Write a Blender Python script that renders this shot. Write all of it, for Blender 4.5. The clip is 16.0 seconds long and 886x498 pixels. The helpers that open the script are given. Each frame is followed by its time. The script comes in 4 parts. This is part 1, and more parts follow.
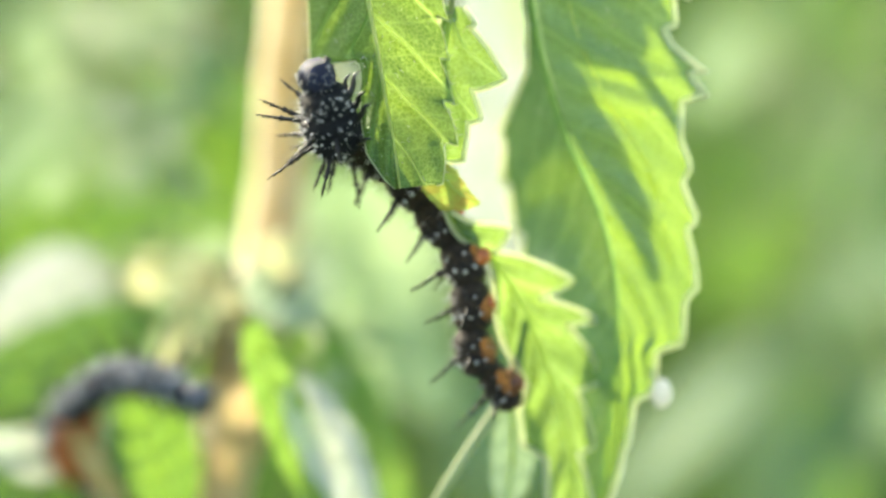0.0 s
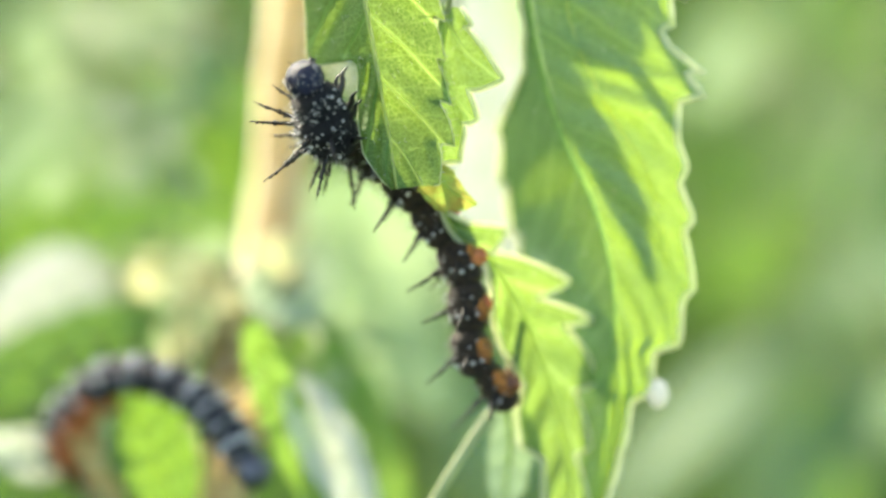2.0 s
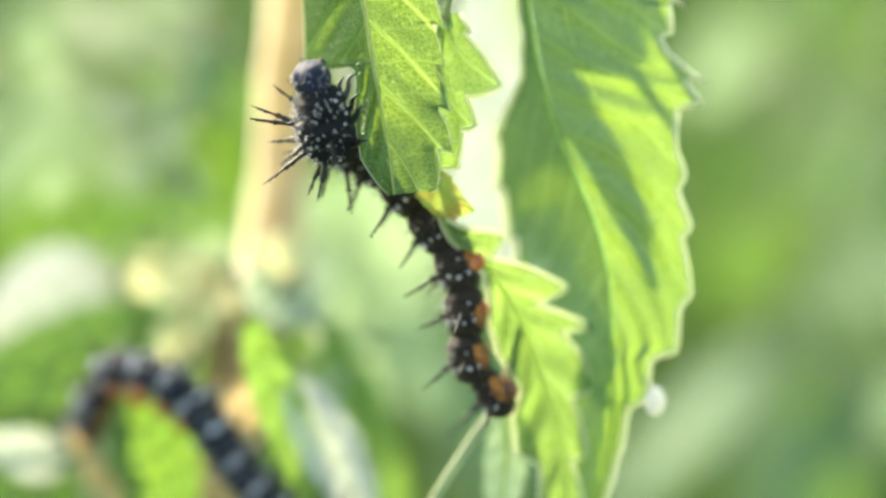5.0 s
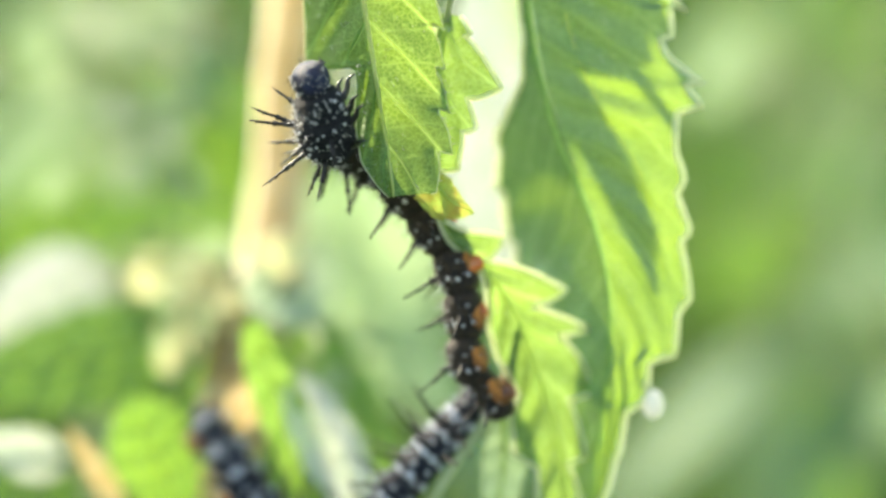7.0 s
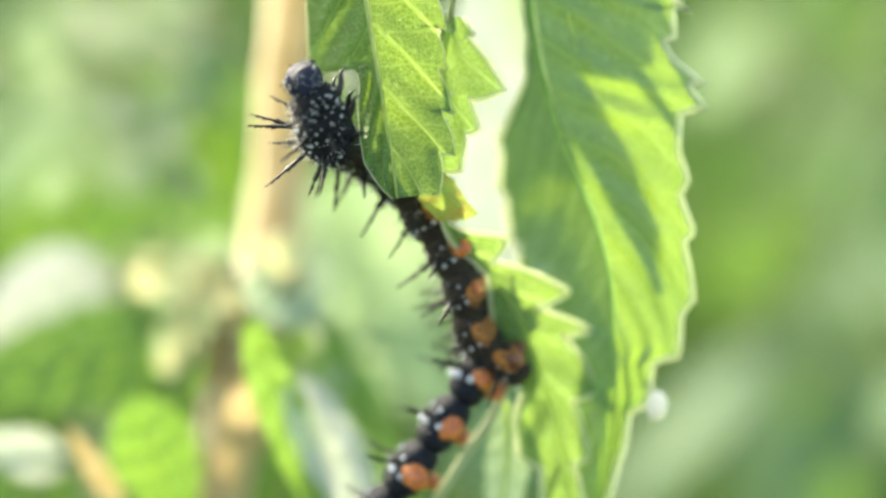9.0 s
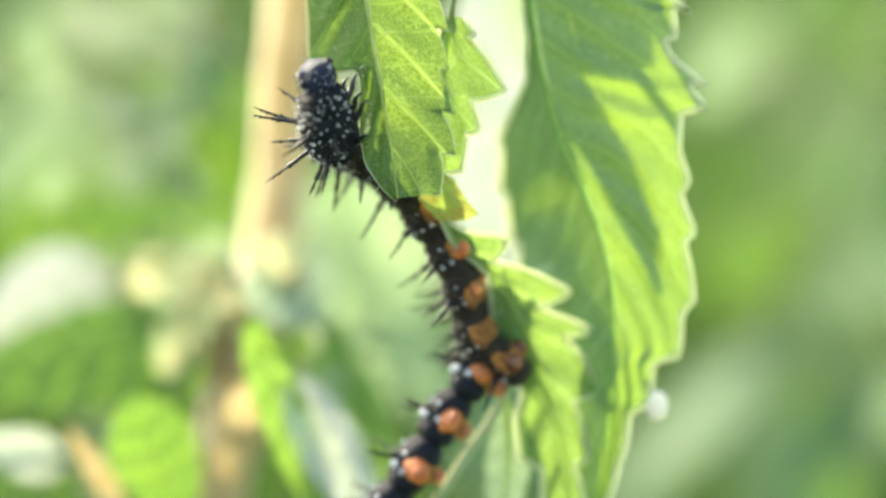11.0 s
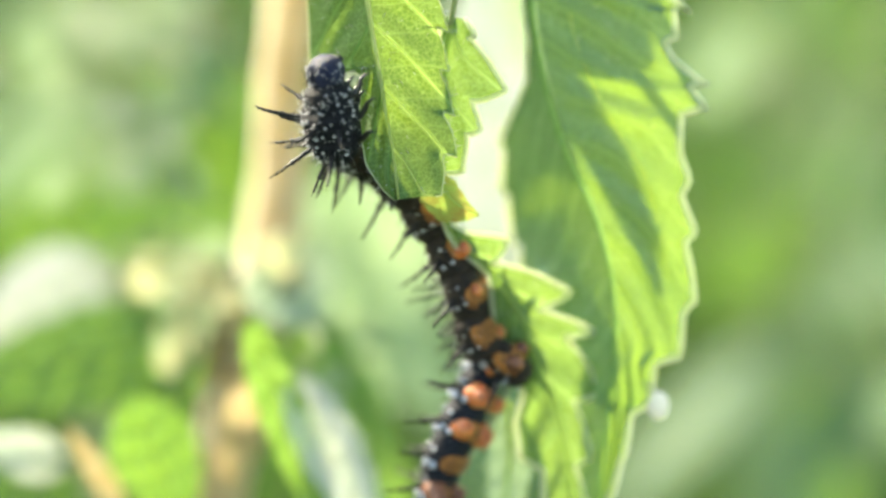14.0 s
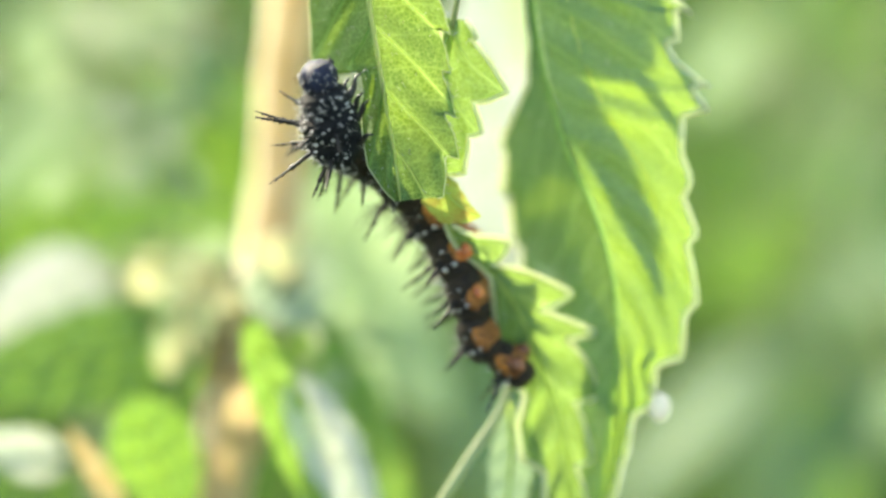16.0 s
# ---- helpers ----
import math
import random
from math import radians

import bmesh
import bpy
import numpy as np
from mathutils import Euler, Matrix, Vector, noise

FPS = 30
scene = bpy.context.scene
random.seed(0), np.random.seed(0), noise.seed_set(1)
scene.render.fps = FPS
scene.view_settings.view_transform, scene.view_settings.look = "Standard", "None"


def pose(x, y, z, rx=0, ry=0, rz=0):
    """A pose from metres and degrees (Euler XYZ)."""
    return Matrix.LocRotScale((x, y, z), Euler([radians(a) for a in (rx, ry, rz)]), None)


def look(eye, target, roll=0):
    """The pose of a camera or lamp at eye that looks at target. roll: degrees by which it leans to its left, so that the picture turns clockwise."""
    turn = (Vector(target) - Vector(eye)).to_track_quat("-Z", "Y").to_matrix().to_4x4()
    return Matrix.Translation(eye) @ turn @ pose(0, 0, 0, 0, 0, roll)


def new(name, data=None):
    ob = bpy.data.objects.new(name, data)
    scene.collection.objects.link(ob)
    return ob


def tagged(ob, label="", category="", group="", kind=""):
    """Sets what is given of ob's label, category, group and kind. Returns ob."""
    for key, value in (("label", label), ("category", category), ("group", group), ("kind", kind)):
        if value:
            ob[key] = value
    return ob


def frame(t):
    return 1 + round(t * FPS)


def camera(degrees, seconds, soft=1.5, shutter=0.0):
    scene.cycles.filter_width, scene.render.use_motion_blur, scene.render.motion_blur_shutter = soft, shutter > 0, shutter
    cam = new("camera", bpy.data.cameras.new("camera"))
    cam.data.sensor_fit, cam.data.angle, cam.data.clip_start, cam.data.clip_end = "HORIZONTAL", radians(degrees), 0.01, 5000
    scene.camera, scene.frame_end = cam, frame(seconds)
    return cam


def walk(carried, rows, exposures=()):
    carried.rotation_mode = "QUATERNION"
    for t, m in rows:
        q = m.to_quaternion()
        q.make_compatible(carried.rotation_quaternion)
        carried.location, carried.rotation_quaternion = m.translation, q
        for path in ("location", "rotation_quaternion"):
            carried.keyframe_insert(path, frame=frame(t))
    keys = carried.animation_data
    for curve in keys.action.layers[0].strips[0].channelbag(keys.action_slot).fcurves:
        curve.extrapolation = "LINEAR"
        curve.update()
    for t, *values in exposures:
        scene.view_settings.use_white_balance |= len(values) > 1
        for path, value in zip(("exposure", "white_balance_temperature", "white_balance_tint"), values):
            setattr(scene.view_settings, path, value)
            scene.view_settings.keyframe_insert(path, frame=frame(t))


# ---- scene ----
D = 0.25          # metres from the lens to the subject
TILT = 15         # degrees by which the camera looks down
G = 0.055e-3      # one cell of the plan's grid, metres
HEART = Vector((0, 0, 0.62))
EYE = HEART + D * Vector((0, -math.cos(radians(TILT)), math.sin(radians(TILT))))
cam = camera(19.585, 16.0, soft=2.6)
cam.data.dof.use_dof = True
cam.data.dof.focus_distance = D + 0.0005
cam.data.dof.aperture_fstop = 5.3
cam.data.dof.aperture_blades = 0
STILL = look(EYE, HEART)
walk(cam, [(0.0, STILL), (16.0, STILL)], [(0.0, 1.88, 7650, 4), (16.0, 1.88, 7650, 4)])
# The subject's own axes: x to the side, y up across the view, z towards the lens.
SIGHT = Matrix.Translation(HEART) @ STILL.to_3x3().to_4x4()

# ---- light ----
SUNWARD = Vector((-0.55, 0.68, -0.48)).normalized()
SUN = SIGHT.to_3x3() @ SUNWARD
sun = new("sun", bpy.data.lights.new("sun", "SUN"))
sun.data.energy, sun.data.angle, sun.data.color = 4.0, radians(0.55), (1.0, 0.95, 0.86)
sun.matrix_world = look(HEART + SUN * 3, HEART)
world = bpy.data.worlds.new("sky")
scene.world = world
world.use_nodes = True
sky = world.node_tree.nodes.new("ShaderNodeTexSky")
sky.sky_type, sky.sun_disc = "NISHITA", False
sky.sun_elevation = math.asin(SUN.z)
sky.sun_rotation = math.atan2(SUN.x, SUN.y)
world.node_tree.nodes["Background"].inputs["Strength"].default_value = 0.14
world.node_tree.links.new(sky.outputs[0], world.node_tree.nodes["Background"].inputs[0])


# ---- materials ----
class Nodes:
    """A small writer of node materials."""

    def __init__(self, name):
        self.mat = bpy.data.materials.new(name)
        self.mat.use_nodes = True
        self.tree = self.mat.node_tree
        self.tree.nodes.clear()
        self.out = self.tree.nodes.new("ShaderNodeOutputMaterial")

    def add(self, kind, **values):
        node = self.tree.nodes.new(kind)
        for key, value in values.items():
            node.inputs[key.replace("_", " ")].default_value = value
        return node

    def link(self, a, b):
        self.tree.links.new(a, b)

    def noise(self, scale, detail=4.0):
        node = self.add("ShaderNodeTexNoise", Scale=scale, Detail=detail)
        self.link(self.coords(), node.inputs["Vector"])
        return node

    def coords(self):
        return self.add("ShaderNodeTexCoord").outputs["Object"]

    def ramp(self, source, stops):
        node = self.add("ShaderNodeValToRGB")
        while len(node.color_ramp.elements) < len(stops):
            node.color_ramp.elements.new(0.5)
        for element, (at_, colour) in zip(node.color_ramp.elements, stops):
            element.position, element.color = at_, (*colour, 1)
        self.link(source, node.inputs[0])
        return node.outputs[0]

    def mix(self, fac, a, b, blend="MIX"):
        node = self.tree.nodes.new("ShaderNodeMix")
        node.data_type, node.blend_type = "RGBA", blend
        for value, socket in ((fac, node.inputs[0]), (a, node.inputs[6]), (b, node.inputs[7])):
            if isinstance(value, bpy.types.NodeSocket):
                self.link(value, socket)
            else:
                socket.default_value = value if isinstance(value, float) else (*value, 1)
        return node.outputs[2]

    def bump(self, source, strength, distance):
        node = self.add("ShaderNodeBump", Strength=strength, Distance=distance)
        self.link(source, node.inputs["Height"])
        return node.outputs[0]


def leaf_material(name, face, glow, share=0.5, cells=1900.0, rough=0.42, shine=0.35, net_at=0.13, net_gain=1.30, skin_gain=1.35):
    """A leaf: its reflected colour, the colour of light that comes through, side veins along the blade's map and a fine net."""
    n = Nodes(name)

    def sums(kind, a, b_=None):
        node = n.tree.nodes.new("ShaderNodeMath")
        node.operation = kind
        for value, socket in ((a, node.inputs[0]), (b_, node.inputs[1])):
            if isinstance(value, bpy.types.NodeSocket):
                n.link(value, socket)
            elif value is not None:
                socket.default_value = value
        return node.outputs[0]

    warp = n.noise(350.0)
    split = n.tree.nodes.new("ShaderNodeSeparateXYZ")
    n.link(n.add("ShaderNodeUVMap").outputs[0], split.inputs[0])
    wob = sums("MULTIPLY", sums("SUBTRACT", warp.outputs[0], 0.5), 0.10)
    run = sums("ADD", split.outputs[0], wob)
    away = sums("ABSOLUTE", sums("SUBTRACT", sums("FRACT", run), 0.5))
    side = n.ramp(away, [(0.0, (1, 1, 1)), (0.03, (0.9, 0.9, 0.9)), (0.065, (0, 0, 0))])
    branch = sums("ABSOLUTE", sums("SUBTRACT", sums("FRACT", sums("ADD", sums("MULTIPLY", run, 2.0), sums("MULTIPLY", split.outputs[1], 2.6))), 0.5))
    fork = n.ramp(branch, [(0.0, (0.55, 0.55, 0.55)), (0.05, (0, 0, 0))])
    net = n.add("ShaderNodeTexVoronoi", Scale=cells)
    net.feature = "DISTANCE_TO_EDGE"
    place = n.add("ShaderNodeVectorMath")
    place.operation = "MULTIPLY_ADD"
    place.inputs[1].default_value = (0.0012, 0.0012, 0.0012)
    n.link(warp.outputs["Color"], place.inputs[0])
    n.link(n.coords(), place.inputs[2])
    n.link(place.outputs[0], net.inputs["Vector"])
    fine_net = n.ramp(net.outputs["Distance"], [(0.0, (0.75, 0.75, 0.75)), (net_at, (0, 0, 0))])
    veins = n.mix(1.0, n.mix(1.0, fine_net, fork, "LIGHTEN"), side, "LIGHTEN")
    broad = n.noise(130.0, 3.0)
    tone = n.ramp(broad.outputs[0], [(0.3, (0.78, 0.84, 0.8)), (0.7, (1.18, 1.1, 1.0))])
    fine = n.ramp(n.noise(2600.0, 2.0).outputs[0], [(0.3, (0.85, 0.85, 0.85)), (0.7, (1.12, 1.12, 1.12))])
    skin = n.mix(1.0, n.mix(1.0, face, tone, "MULTIPLY"), fine, "MULTIPLY")
    skin = n.mix(veins, skin, tuple(min(1, c * skin_gain + 0.03 * (skin_gain > 1.2)) for c in face))
    light = n.mix(1.0, n.mix(1.0, glow, tone, "MULTIPLY"), fine, "MULTIPLY")
    light = n.mix(veins, light, tuple(min(1, c * net_gain + 0.10) for c in glow))
    normal = n.bump(veins, 0.45, 0.00015)
    body = n.add("ShaderNodeBsdfPrincipled", Roughness=rough)
    body.inputs["Specular IOR Level"].default_value = shine
    n.link(skin, body.inputs["Base Color"])
    n.link(normal, body.inputs["Normal"])
    through_ = n.add("ShaderNodeBsdfTranslucent")
    n.link(light, through_.inputs[0])
    n.link(normal, through_.inputs["Normal"])
    both = n.add("ShaderNodeMixShader", Fac=share)
    n.link(body.outputs[0], both.inputs[1])
    n.link(through_.outputs[0], both.inputs[2])
    n.link(both.outputs[0], n.out.inputs[0])
    return n.mat


def plain_material(name, low, high, scale, rough=0.5, bump=0.3, depth=0.0001, shine=0.5, sheen=0.0, through_share=0.0, flesh=0.0, coat=0.0):
    """Two tones mixed by noise at two scales, with a fine relief."""
    n = Nodes(name)
    a = n.noise(scale)
    b = n.noise(scale * 7.0)
    mixed = n.mix(0.4, a.outputs["Fac"], b.outputs["Fac"])
    colour = n.ramp(mixed, [(0.36, low), (0.64, high)])
    body = n.add("ShaderNodeBsdfPrincipled", Roughness=rough)
    body.inputs["Specular IOR Level"].default_value = shine
    body.inputs["Sheen Weight"].default_value = sheen
    if coat:
        body.inputs["Coat Weight"].default_value = coat
        body.inputs["Coat Roughness"].default_value = 0.2
        body.inputs["Coat IOR"].default_value = 1.6
        n.link(n.bump(n.noise(1000.0, 1.0).outputs[0], 1.0, 0.0012), body.inputs["Coat Normal"])
    if flesh:
        body.inputs["Subsurface Weight"].default_value = 1.0
        body.inputs["Subsurface Radius"].default_value = (1.0, 0.95, 0.8)
        body.inputs["Subsurface Scale"].default_value = flesh
    n.link(colour, body.inputs["Base Color"])
    n.link(n.bump(b.outputs[0], bump, depth), body.inputs["Normal"])
    end = body.outputs[0]
    if through_share:
        soft = n.add("ShaderNodeBsdfTranslucent")
        n.link(colour, soft.inputs[0])
        both = n.add("ShaderNodeMixShader", Fac=through_share)
        n.link(end, both.inputs[1])
        n.link(soft.outputs[0], both.inputs[2])
        end = both.outputs[0]
    n.link(end, n.out.inputs[0])
    return n.mat


LEAF = leaf_material("nettle_leaf", (0.08, 0.18, 0.065), (0.225, 0.43, 0.027), 0.46)
LEAF_FRONT = leaf_material("nettle_leaf_in_focus", (0.15, 0.275, 0.085), (0.145, 0.225, 0.018), 0.46, cells=2100.0, net_at=0.11, net_gain=2.1, skin_gain=1.12)
# Bluish face: the sky tint of leaves in shade is put into the colour.
LEAF_COOL = leaf_material("nettle_leaf_shade_blue", (0.040, 0.128, 0.112), (0.46, 0.74, 0.03), 0.28, rough=0.38, shine=0.50)
# Nearly opaque, so the added leaves out of view cast deep shade.
LEAF_THICK = leaf_material("nettle_leaf_opaque", (0.07, 0.16, 0.06), (0.10, 0.22, 0.02), 0.15)
LEAF_PALE = leaf_material("nettle_leaf_underside", (0.33, 0.43, 0.29), (0.48, 0.66, 0.31), 0.40)
# Whitened leaf colours: the glare of the sun is put into them.
LEAF_WHITE = leaf_material("glare_white_leaf", (0.60, 0.63, 0.56), (0.66, 0.70, 0.56), 0.42)
LEAF_GLARE = leaf_material("glare_leaf_underside", (0.40, 0.43, 0.41), (0.42, 0.465, 0.43), 0.42)
LEAF_MILK = leaf_material("glare_pale_leaf", (0.44, 0.53, 0.39), (0.54, 0.68, 0.40), 0.42)
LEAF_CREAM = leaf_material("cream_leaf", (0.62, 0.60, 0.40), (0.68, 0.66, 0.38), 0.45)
LEAF_YOUNG = leaf_material("nettle_leaf_young", (0.13, 0.25, 0.07), (0.26, 0.46, 0.04), 0.50)
LEAF_EATEN = leaf_material("half_eaten_leaf", (0.13, 0.235, 0.085), (0.225, 0.365, 0.045), 0.50)
LEAF_DRY = plain_material("withered_leaf", (0.45, 0.33, 0.07), (0.48, 0.64, 0.12), 620.0, 0.6, 0.4, through_share=0.45)
LEAF_TAN = plain_material("dry_tan_leaf", (0.55, 0.36, 0.14), (0.80, 0.62, 0.34), 260.0, 0.6, 0.4, through_share=0.4)
LEAF_BROWN = plain_material("brown_leaf", (0.20, 0.13, 0.04), (0.40, 0.28, 0.10), 300.0, 0.6, 0.4, through_share=0.3)
VEIN = plain_material("leaf_vein", (0.42, 0.56, 0.15), (0.58, 0.70, 0.24), 900.0, 0.5, 0.2, through_share=0.72)
VEIN_PALE = plain_material("pale_leaf_vein", (0.66, 0.74, 0.28), (0.80, 0.84, 0.42), 900.0, 0.5, 0.2, through_share=0.72)
# A darker copy of the vein colour, with the shade put into it.
VEIN_SHADE = plain_material("shaded_leaf_vein", (0.17, 0.33, 0.09), (0.26, 0.44, 0.12), 900.0, 0.5, 0.2, through_share=0.75)
# Near-white, so that the margin's sun highlight sits in the colour.
RIM = plain_material("sunlit_leaf_rim", (0.84, 0.88, 0.58), (0.92, 0.94, 0.76), 900.0, 0.4, 0.2, through_share=0.78)
STEM = plain_material("dry_stem", (0.36, 0.275, 0.145), (0.48, 0.385, 0.24), 160.0, 0.6, 0.4, 0.0002, flesh=0.014)
STEM_GREEN = plain_material("green_stem", (0.30, 0.36, 0.16), (0.44, 0.50, 0.26), 200.0, 0.5, 0.3, through_share=0.25)
BLACK = plain_material("caterpillar_skin", (0.012, 0.012, 0.015), (0.034, 0.034, 0.038), 2200.0, 0.60, 1.0, 0.0006, 0.25, 0.0)
BLACK_BROWN = plain_material("mottled_caterpillar_skin", (0.012, 0.011, 0.013), (0.070, 0.045, 0.027), 1300.0, 0.55, 1.0, 0.0004, 0.3, 0.0)
BLACK_MOIST = plain_material("moist_caterpillar_skin", (0.008, 0.009, 0.013), (0.024, 0.026, 0.038), 2200.0, 0.55, 0.6, 0.0003, 0.14, 0.0, coat=0.05)
# Two head colours whose blue is the sky's reflection, mixed into the black.
HEAD_MOIST = plain_material("moist_caterpillar_head", (0.010, 0.014, 0.04), (0.03, 0.04, 0.09), 3400.0, 0.3, 0.3, 0.0002, 0.8, coat=0.8)
BLACK_GLOSS = plain_material("caterpillar_head", (0.010, 0.012, 0.030), (0.058, 0.066, 0.15), 2600.0, 0.42, 1.0, 0.0004, 0.45)
CLASPER = plain_material("clasper_skin", (0.06, 0.02, 0.012), (0.34, 0.12, 0.05), 900.0, 0.5, 0.4, 0.0001)
CLAW = plain_material("caterpillar_claw", (0.008, 0.008, 0.010), (0.03, 0.028, 0.028), 3000.0, 0.35, 0.3, 0.0001, 0.6)
SPINE = plain_material("caterpillar_spine", (0.010, 0.009, 0.009), (0.03, 0.026, 0.024), 3000.0, 0.55, 0.2, 0.00005, 0.3)
# The crawler's warts, brightened so that their colour carries the sun's glints.
GLINT_WHITE = plain_material("blue_white_glint_speck", (0.74, 0.77, 0.84), (0.84, 0.86, 0.92), 3000.0, 0.3, 0.1, 0.00003, 0.7, through_share=0.4)
WHITE = plain_material("white_speck", (0.66, 0.65, 0.66), (0.86, 0.85, 0.85), 3000.0, 0.45, 0.1, 0.00003, through_share=0.55)
BELLY = plain_material("belly_skin", (0.10, 0.035, 0.015), (0.80, 0.30, 0.06), 1500.0, 0.45, 1.0, 0.0004)
FLOWER = plain_material("nettle_flower", (0.55, 0.52, 0.26), (0.78, 0.74, 0.46), 900.0, 0.6, 0.4, 0.0001, through_share=0.35)
ORANGE = plain_material("proleg_skin", (0.30, 0.06, 0.02), (0.94, 0.33, 0.10), 700.0, 0.5, 0.4, 0.0001, flesh=0.0008)
DEW = plain_material("white_down", (0.85, 0.84, 0.76), (0.92, 0.9, 0.85), 1500.0, 0.5, 0.1, 0.00003, through_share=0.5)
PALE_HAIR = plain_material("pale_hair", (0.55, 0.55, 0.56), (0.78, 0.78, 0.80), 3000.0, 0.4, 0.1, 0.00003, through_share=0.3)
SOIL = plain_material("soil", (0.035, 0.03, 0.018), (0.09, 0.075, 0.04), 14.0, 0.9, 0.8, 0.01, 0.2)
GRASS = plain_material("grass_blade", (0.035, 0.09, 0.015), (0.10, 0.19, 0.035), 6.0, 0.5, 0.1, 0.0005, through_share=0.45)


# ---- building helpers ----
ORIGIN = {}


def at(a, b, d=0.0):
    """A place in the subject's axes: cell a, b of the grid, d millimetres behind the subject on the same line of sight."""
    s = G * (D + d / 1000) / D
    return Vector(((a - 784) * s, (441 - b) * s, -d / 1000))


def thing(name, origin, label, category, group="", kind=""):
    ob = new(name)
    ob.empty_display_size = 0.002
    ORIGIN[ob] = Vector(origin)
    ob.matrix_world = SIGHT @ Matrix.Translation(origin)
    return tagged(ob, label, category, group, kind)


def part(name, bm, material, parent, label="", smooth=True):
    """One mesh object under a thing, from a bmesh in the subject's axes."""
    mesh = bpy.data.meshes.new(name)
    bm.to_mesh(mesh)
    bm.free()
    mesh.materials.append(material)
    base = ORIGIN.get(parent, Vector())
    mesh.transform(Matrix.Translation(-base))
    mesh.shade_smooth() if smooth else mesh.shade_flat()
    ob = new(name, mesh)
    ob.parent = parent
    ORIGIN[ob] = base
    return tagged(ob, label)


def spline(points, n):
    """n points at even steps of length along a smooth curve through the points."""
    pts = [Vector(p) for p in points]
    gaps = [max(1e-9, (q - p).length) for p, q in zip(pts, pts[1:])]
    slopes = [(pts[1] - pts[0]) / gaps[0]]
    for i in range(1, len(pts) - 1):
        a, c = gaps[i - 1], gaps[i]
        slopes.append(((pts[i] - pts[i - 1]) / a * c + (pts[i + 1] - pts[i]) / c * a) / (a + c))
    slopes.append((pts[-1] - pts[-2]) / gaps[-1])
    fine = []
    for p, q, m0, m1, h in zip(pts, pts[1:], slopes, slopes[1:], gaps):
        for k in range(24):
            t = k / 24
            fine.append(p * (2 * t ** 3 - 3 * t * t + 1) + m0 * h * (t ** 3 - 2 * t * t + t) + q * (3 * t * t - 2 * t ** 3) + m1 * h * (t ** 3 - t * t))
    fine.append(pts[-1])
    run = [0.0]
    for a, b in zip(fine, fine[1:]):
        run.append(run[-1] + (b - a).length)
    out = []
    j = 0
    for k in range(n):
        want = run[-1] * k / (n - 1)
        while j < len(run) - 2 and run[j + 1] < want:
            j += 1
        f = (want - run[j]) / max(1e-12, run[j + 1] - run[j])
        out.append(fine[j].lerp(fine[j + 1], min(1, f)))
    return out


def tube(bm, points, radii, sides=6, flat=1.0):
    """A tapered round rod through the points."""
    rings = []
    side = None
    for i, p in enumerate(points):
        t = (points[min(i + 1, len(points) - 1)] - points[max(i - 1, 0)]).normalized()
        if side is None:
            side = t.orthogonal().normalized()
        side = (side - t * side.dot(t)).normalized()
        up = t.cross(side)
        r = radii[i] if isinstance(radii, (list, tuple)) else radii
        rings.append([bm.verts.new(p + r * (math.cos(w) * side + flat * math.sin(w) * up)) for w in (2 * math.pi * k / sides for k in range(sides))])
    for a, b in zip(rings, rings[1:]):
        for k in range(sides):
            bm.faces.new((a[k], a[(k + 1) % sides], b[(k + 1) % sides], b[k]))
    bm.faces.new(rings[0][::-1])
    bm.faces.new(rings[-1])


def ridge(bm, points, radii):
    """A low raised rib, open at the back, along the points of a blade."""
    last = None
    for i, p in enumerate(points):
        t = (points[min(i + 1, len(points) - 1)] - points[max(i - 1, 0)]).normalized()
        side = Vector((-t.y, t.x, 0)).normalized()
        r = radii[i]
        row = [bm.verts.new(p + side * r * x + Vector((0, 0, r * z))) for x, z in ((-1, 0.02), (-0.6, 0.55), (0, 0.8), (0.6, 0.55), (1, 0.02))]
        if last:
            for k in range(4):
                bm.faces.new((last[k], last[k + 1], row[k + 1], row[k]))
        last = row


def steps(pairs, s):
    """A value read off (place, value) pairs."""
    for (s0, v0), (s1, v1) in zip(pairs, pairs[1:]):
        if s <= s1:
            f = min(1, max(0, (s - s0) / max(1e-9, s1 - s0)))
            return v0 + (v1 - v0) * f
    return pairs[-1][1]


def oval(peak=0.4, full=1.0):
    """The half-width of a lance-shaped leaf along its length."""
    return [(k / 20, full * math.sin(math.pi * (k / 20) ** (math.log(0.5) / math.log(peak))) ** 0.8 if 0 < k < 20 else 0.02 * full) for k in range(21)]


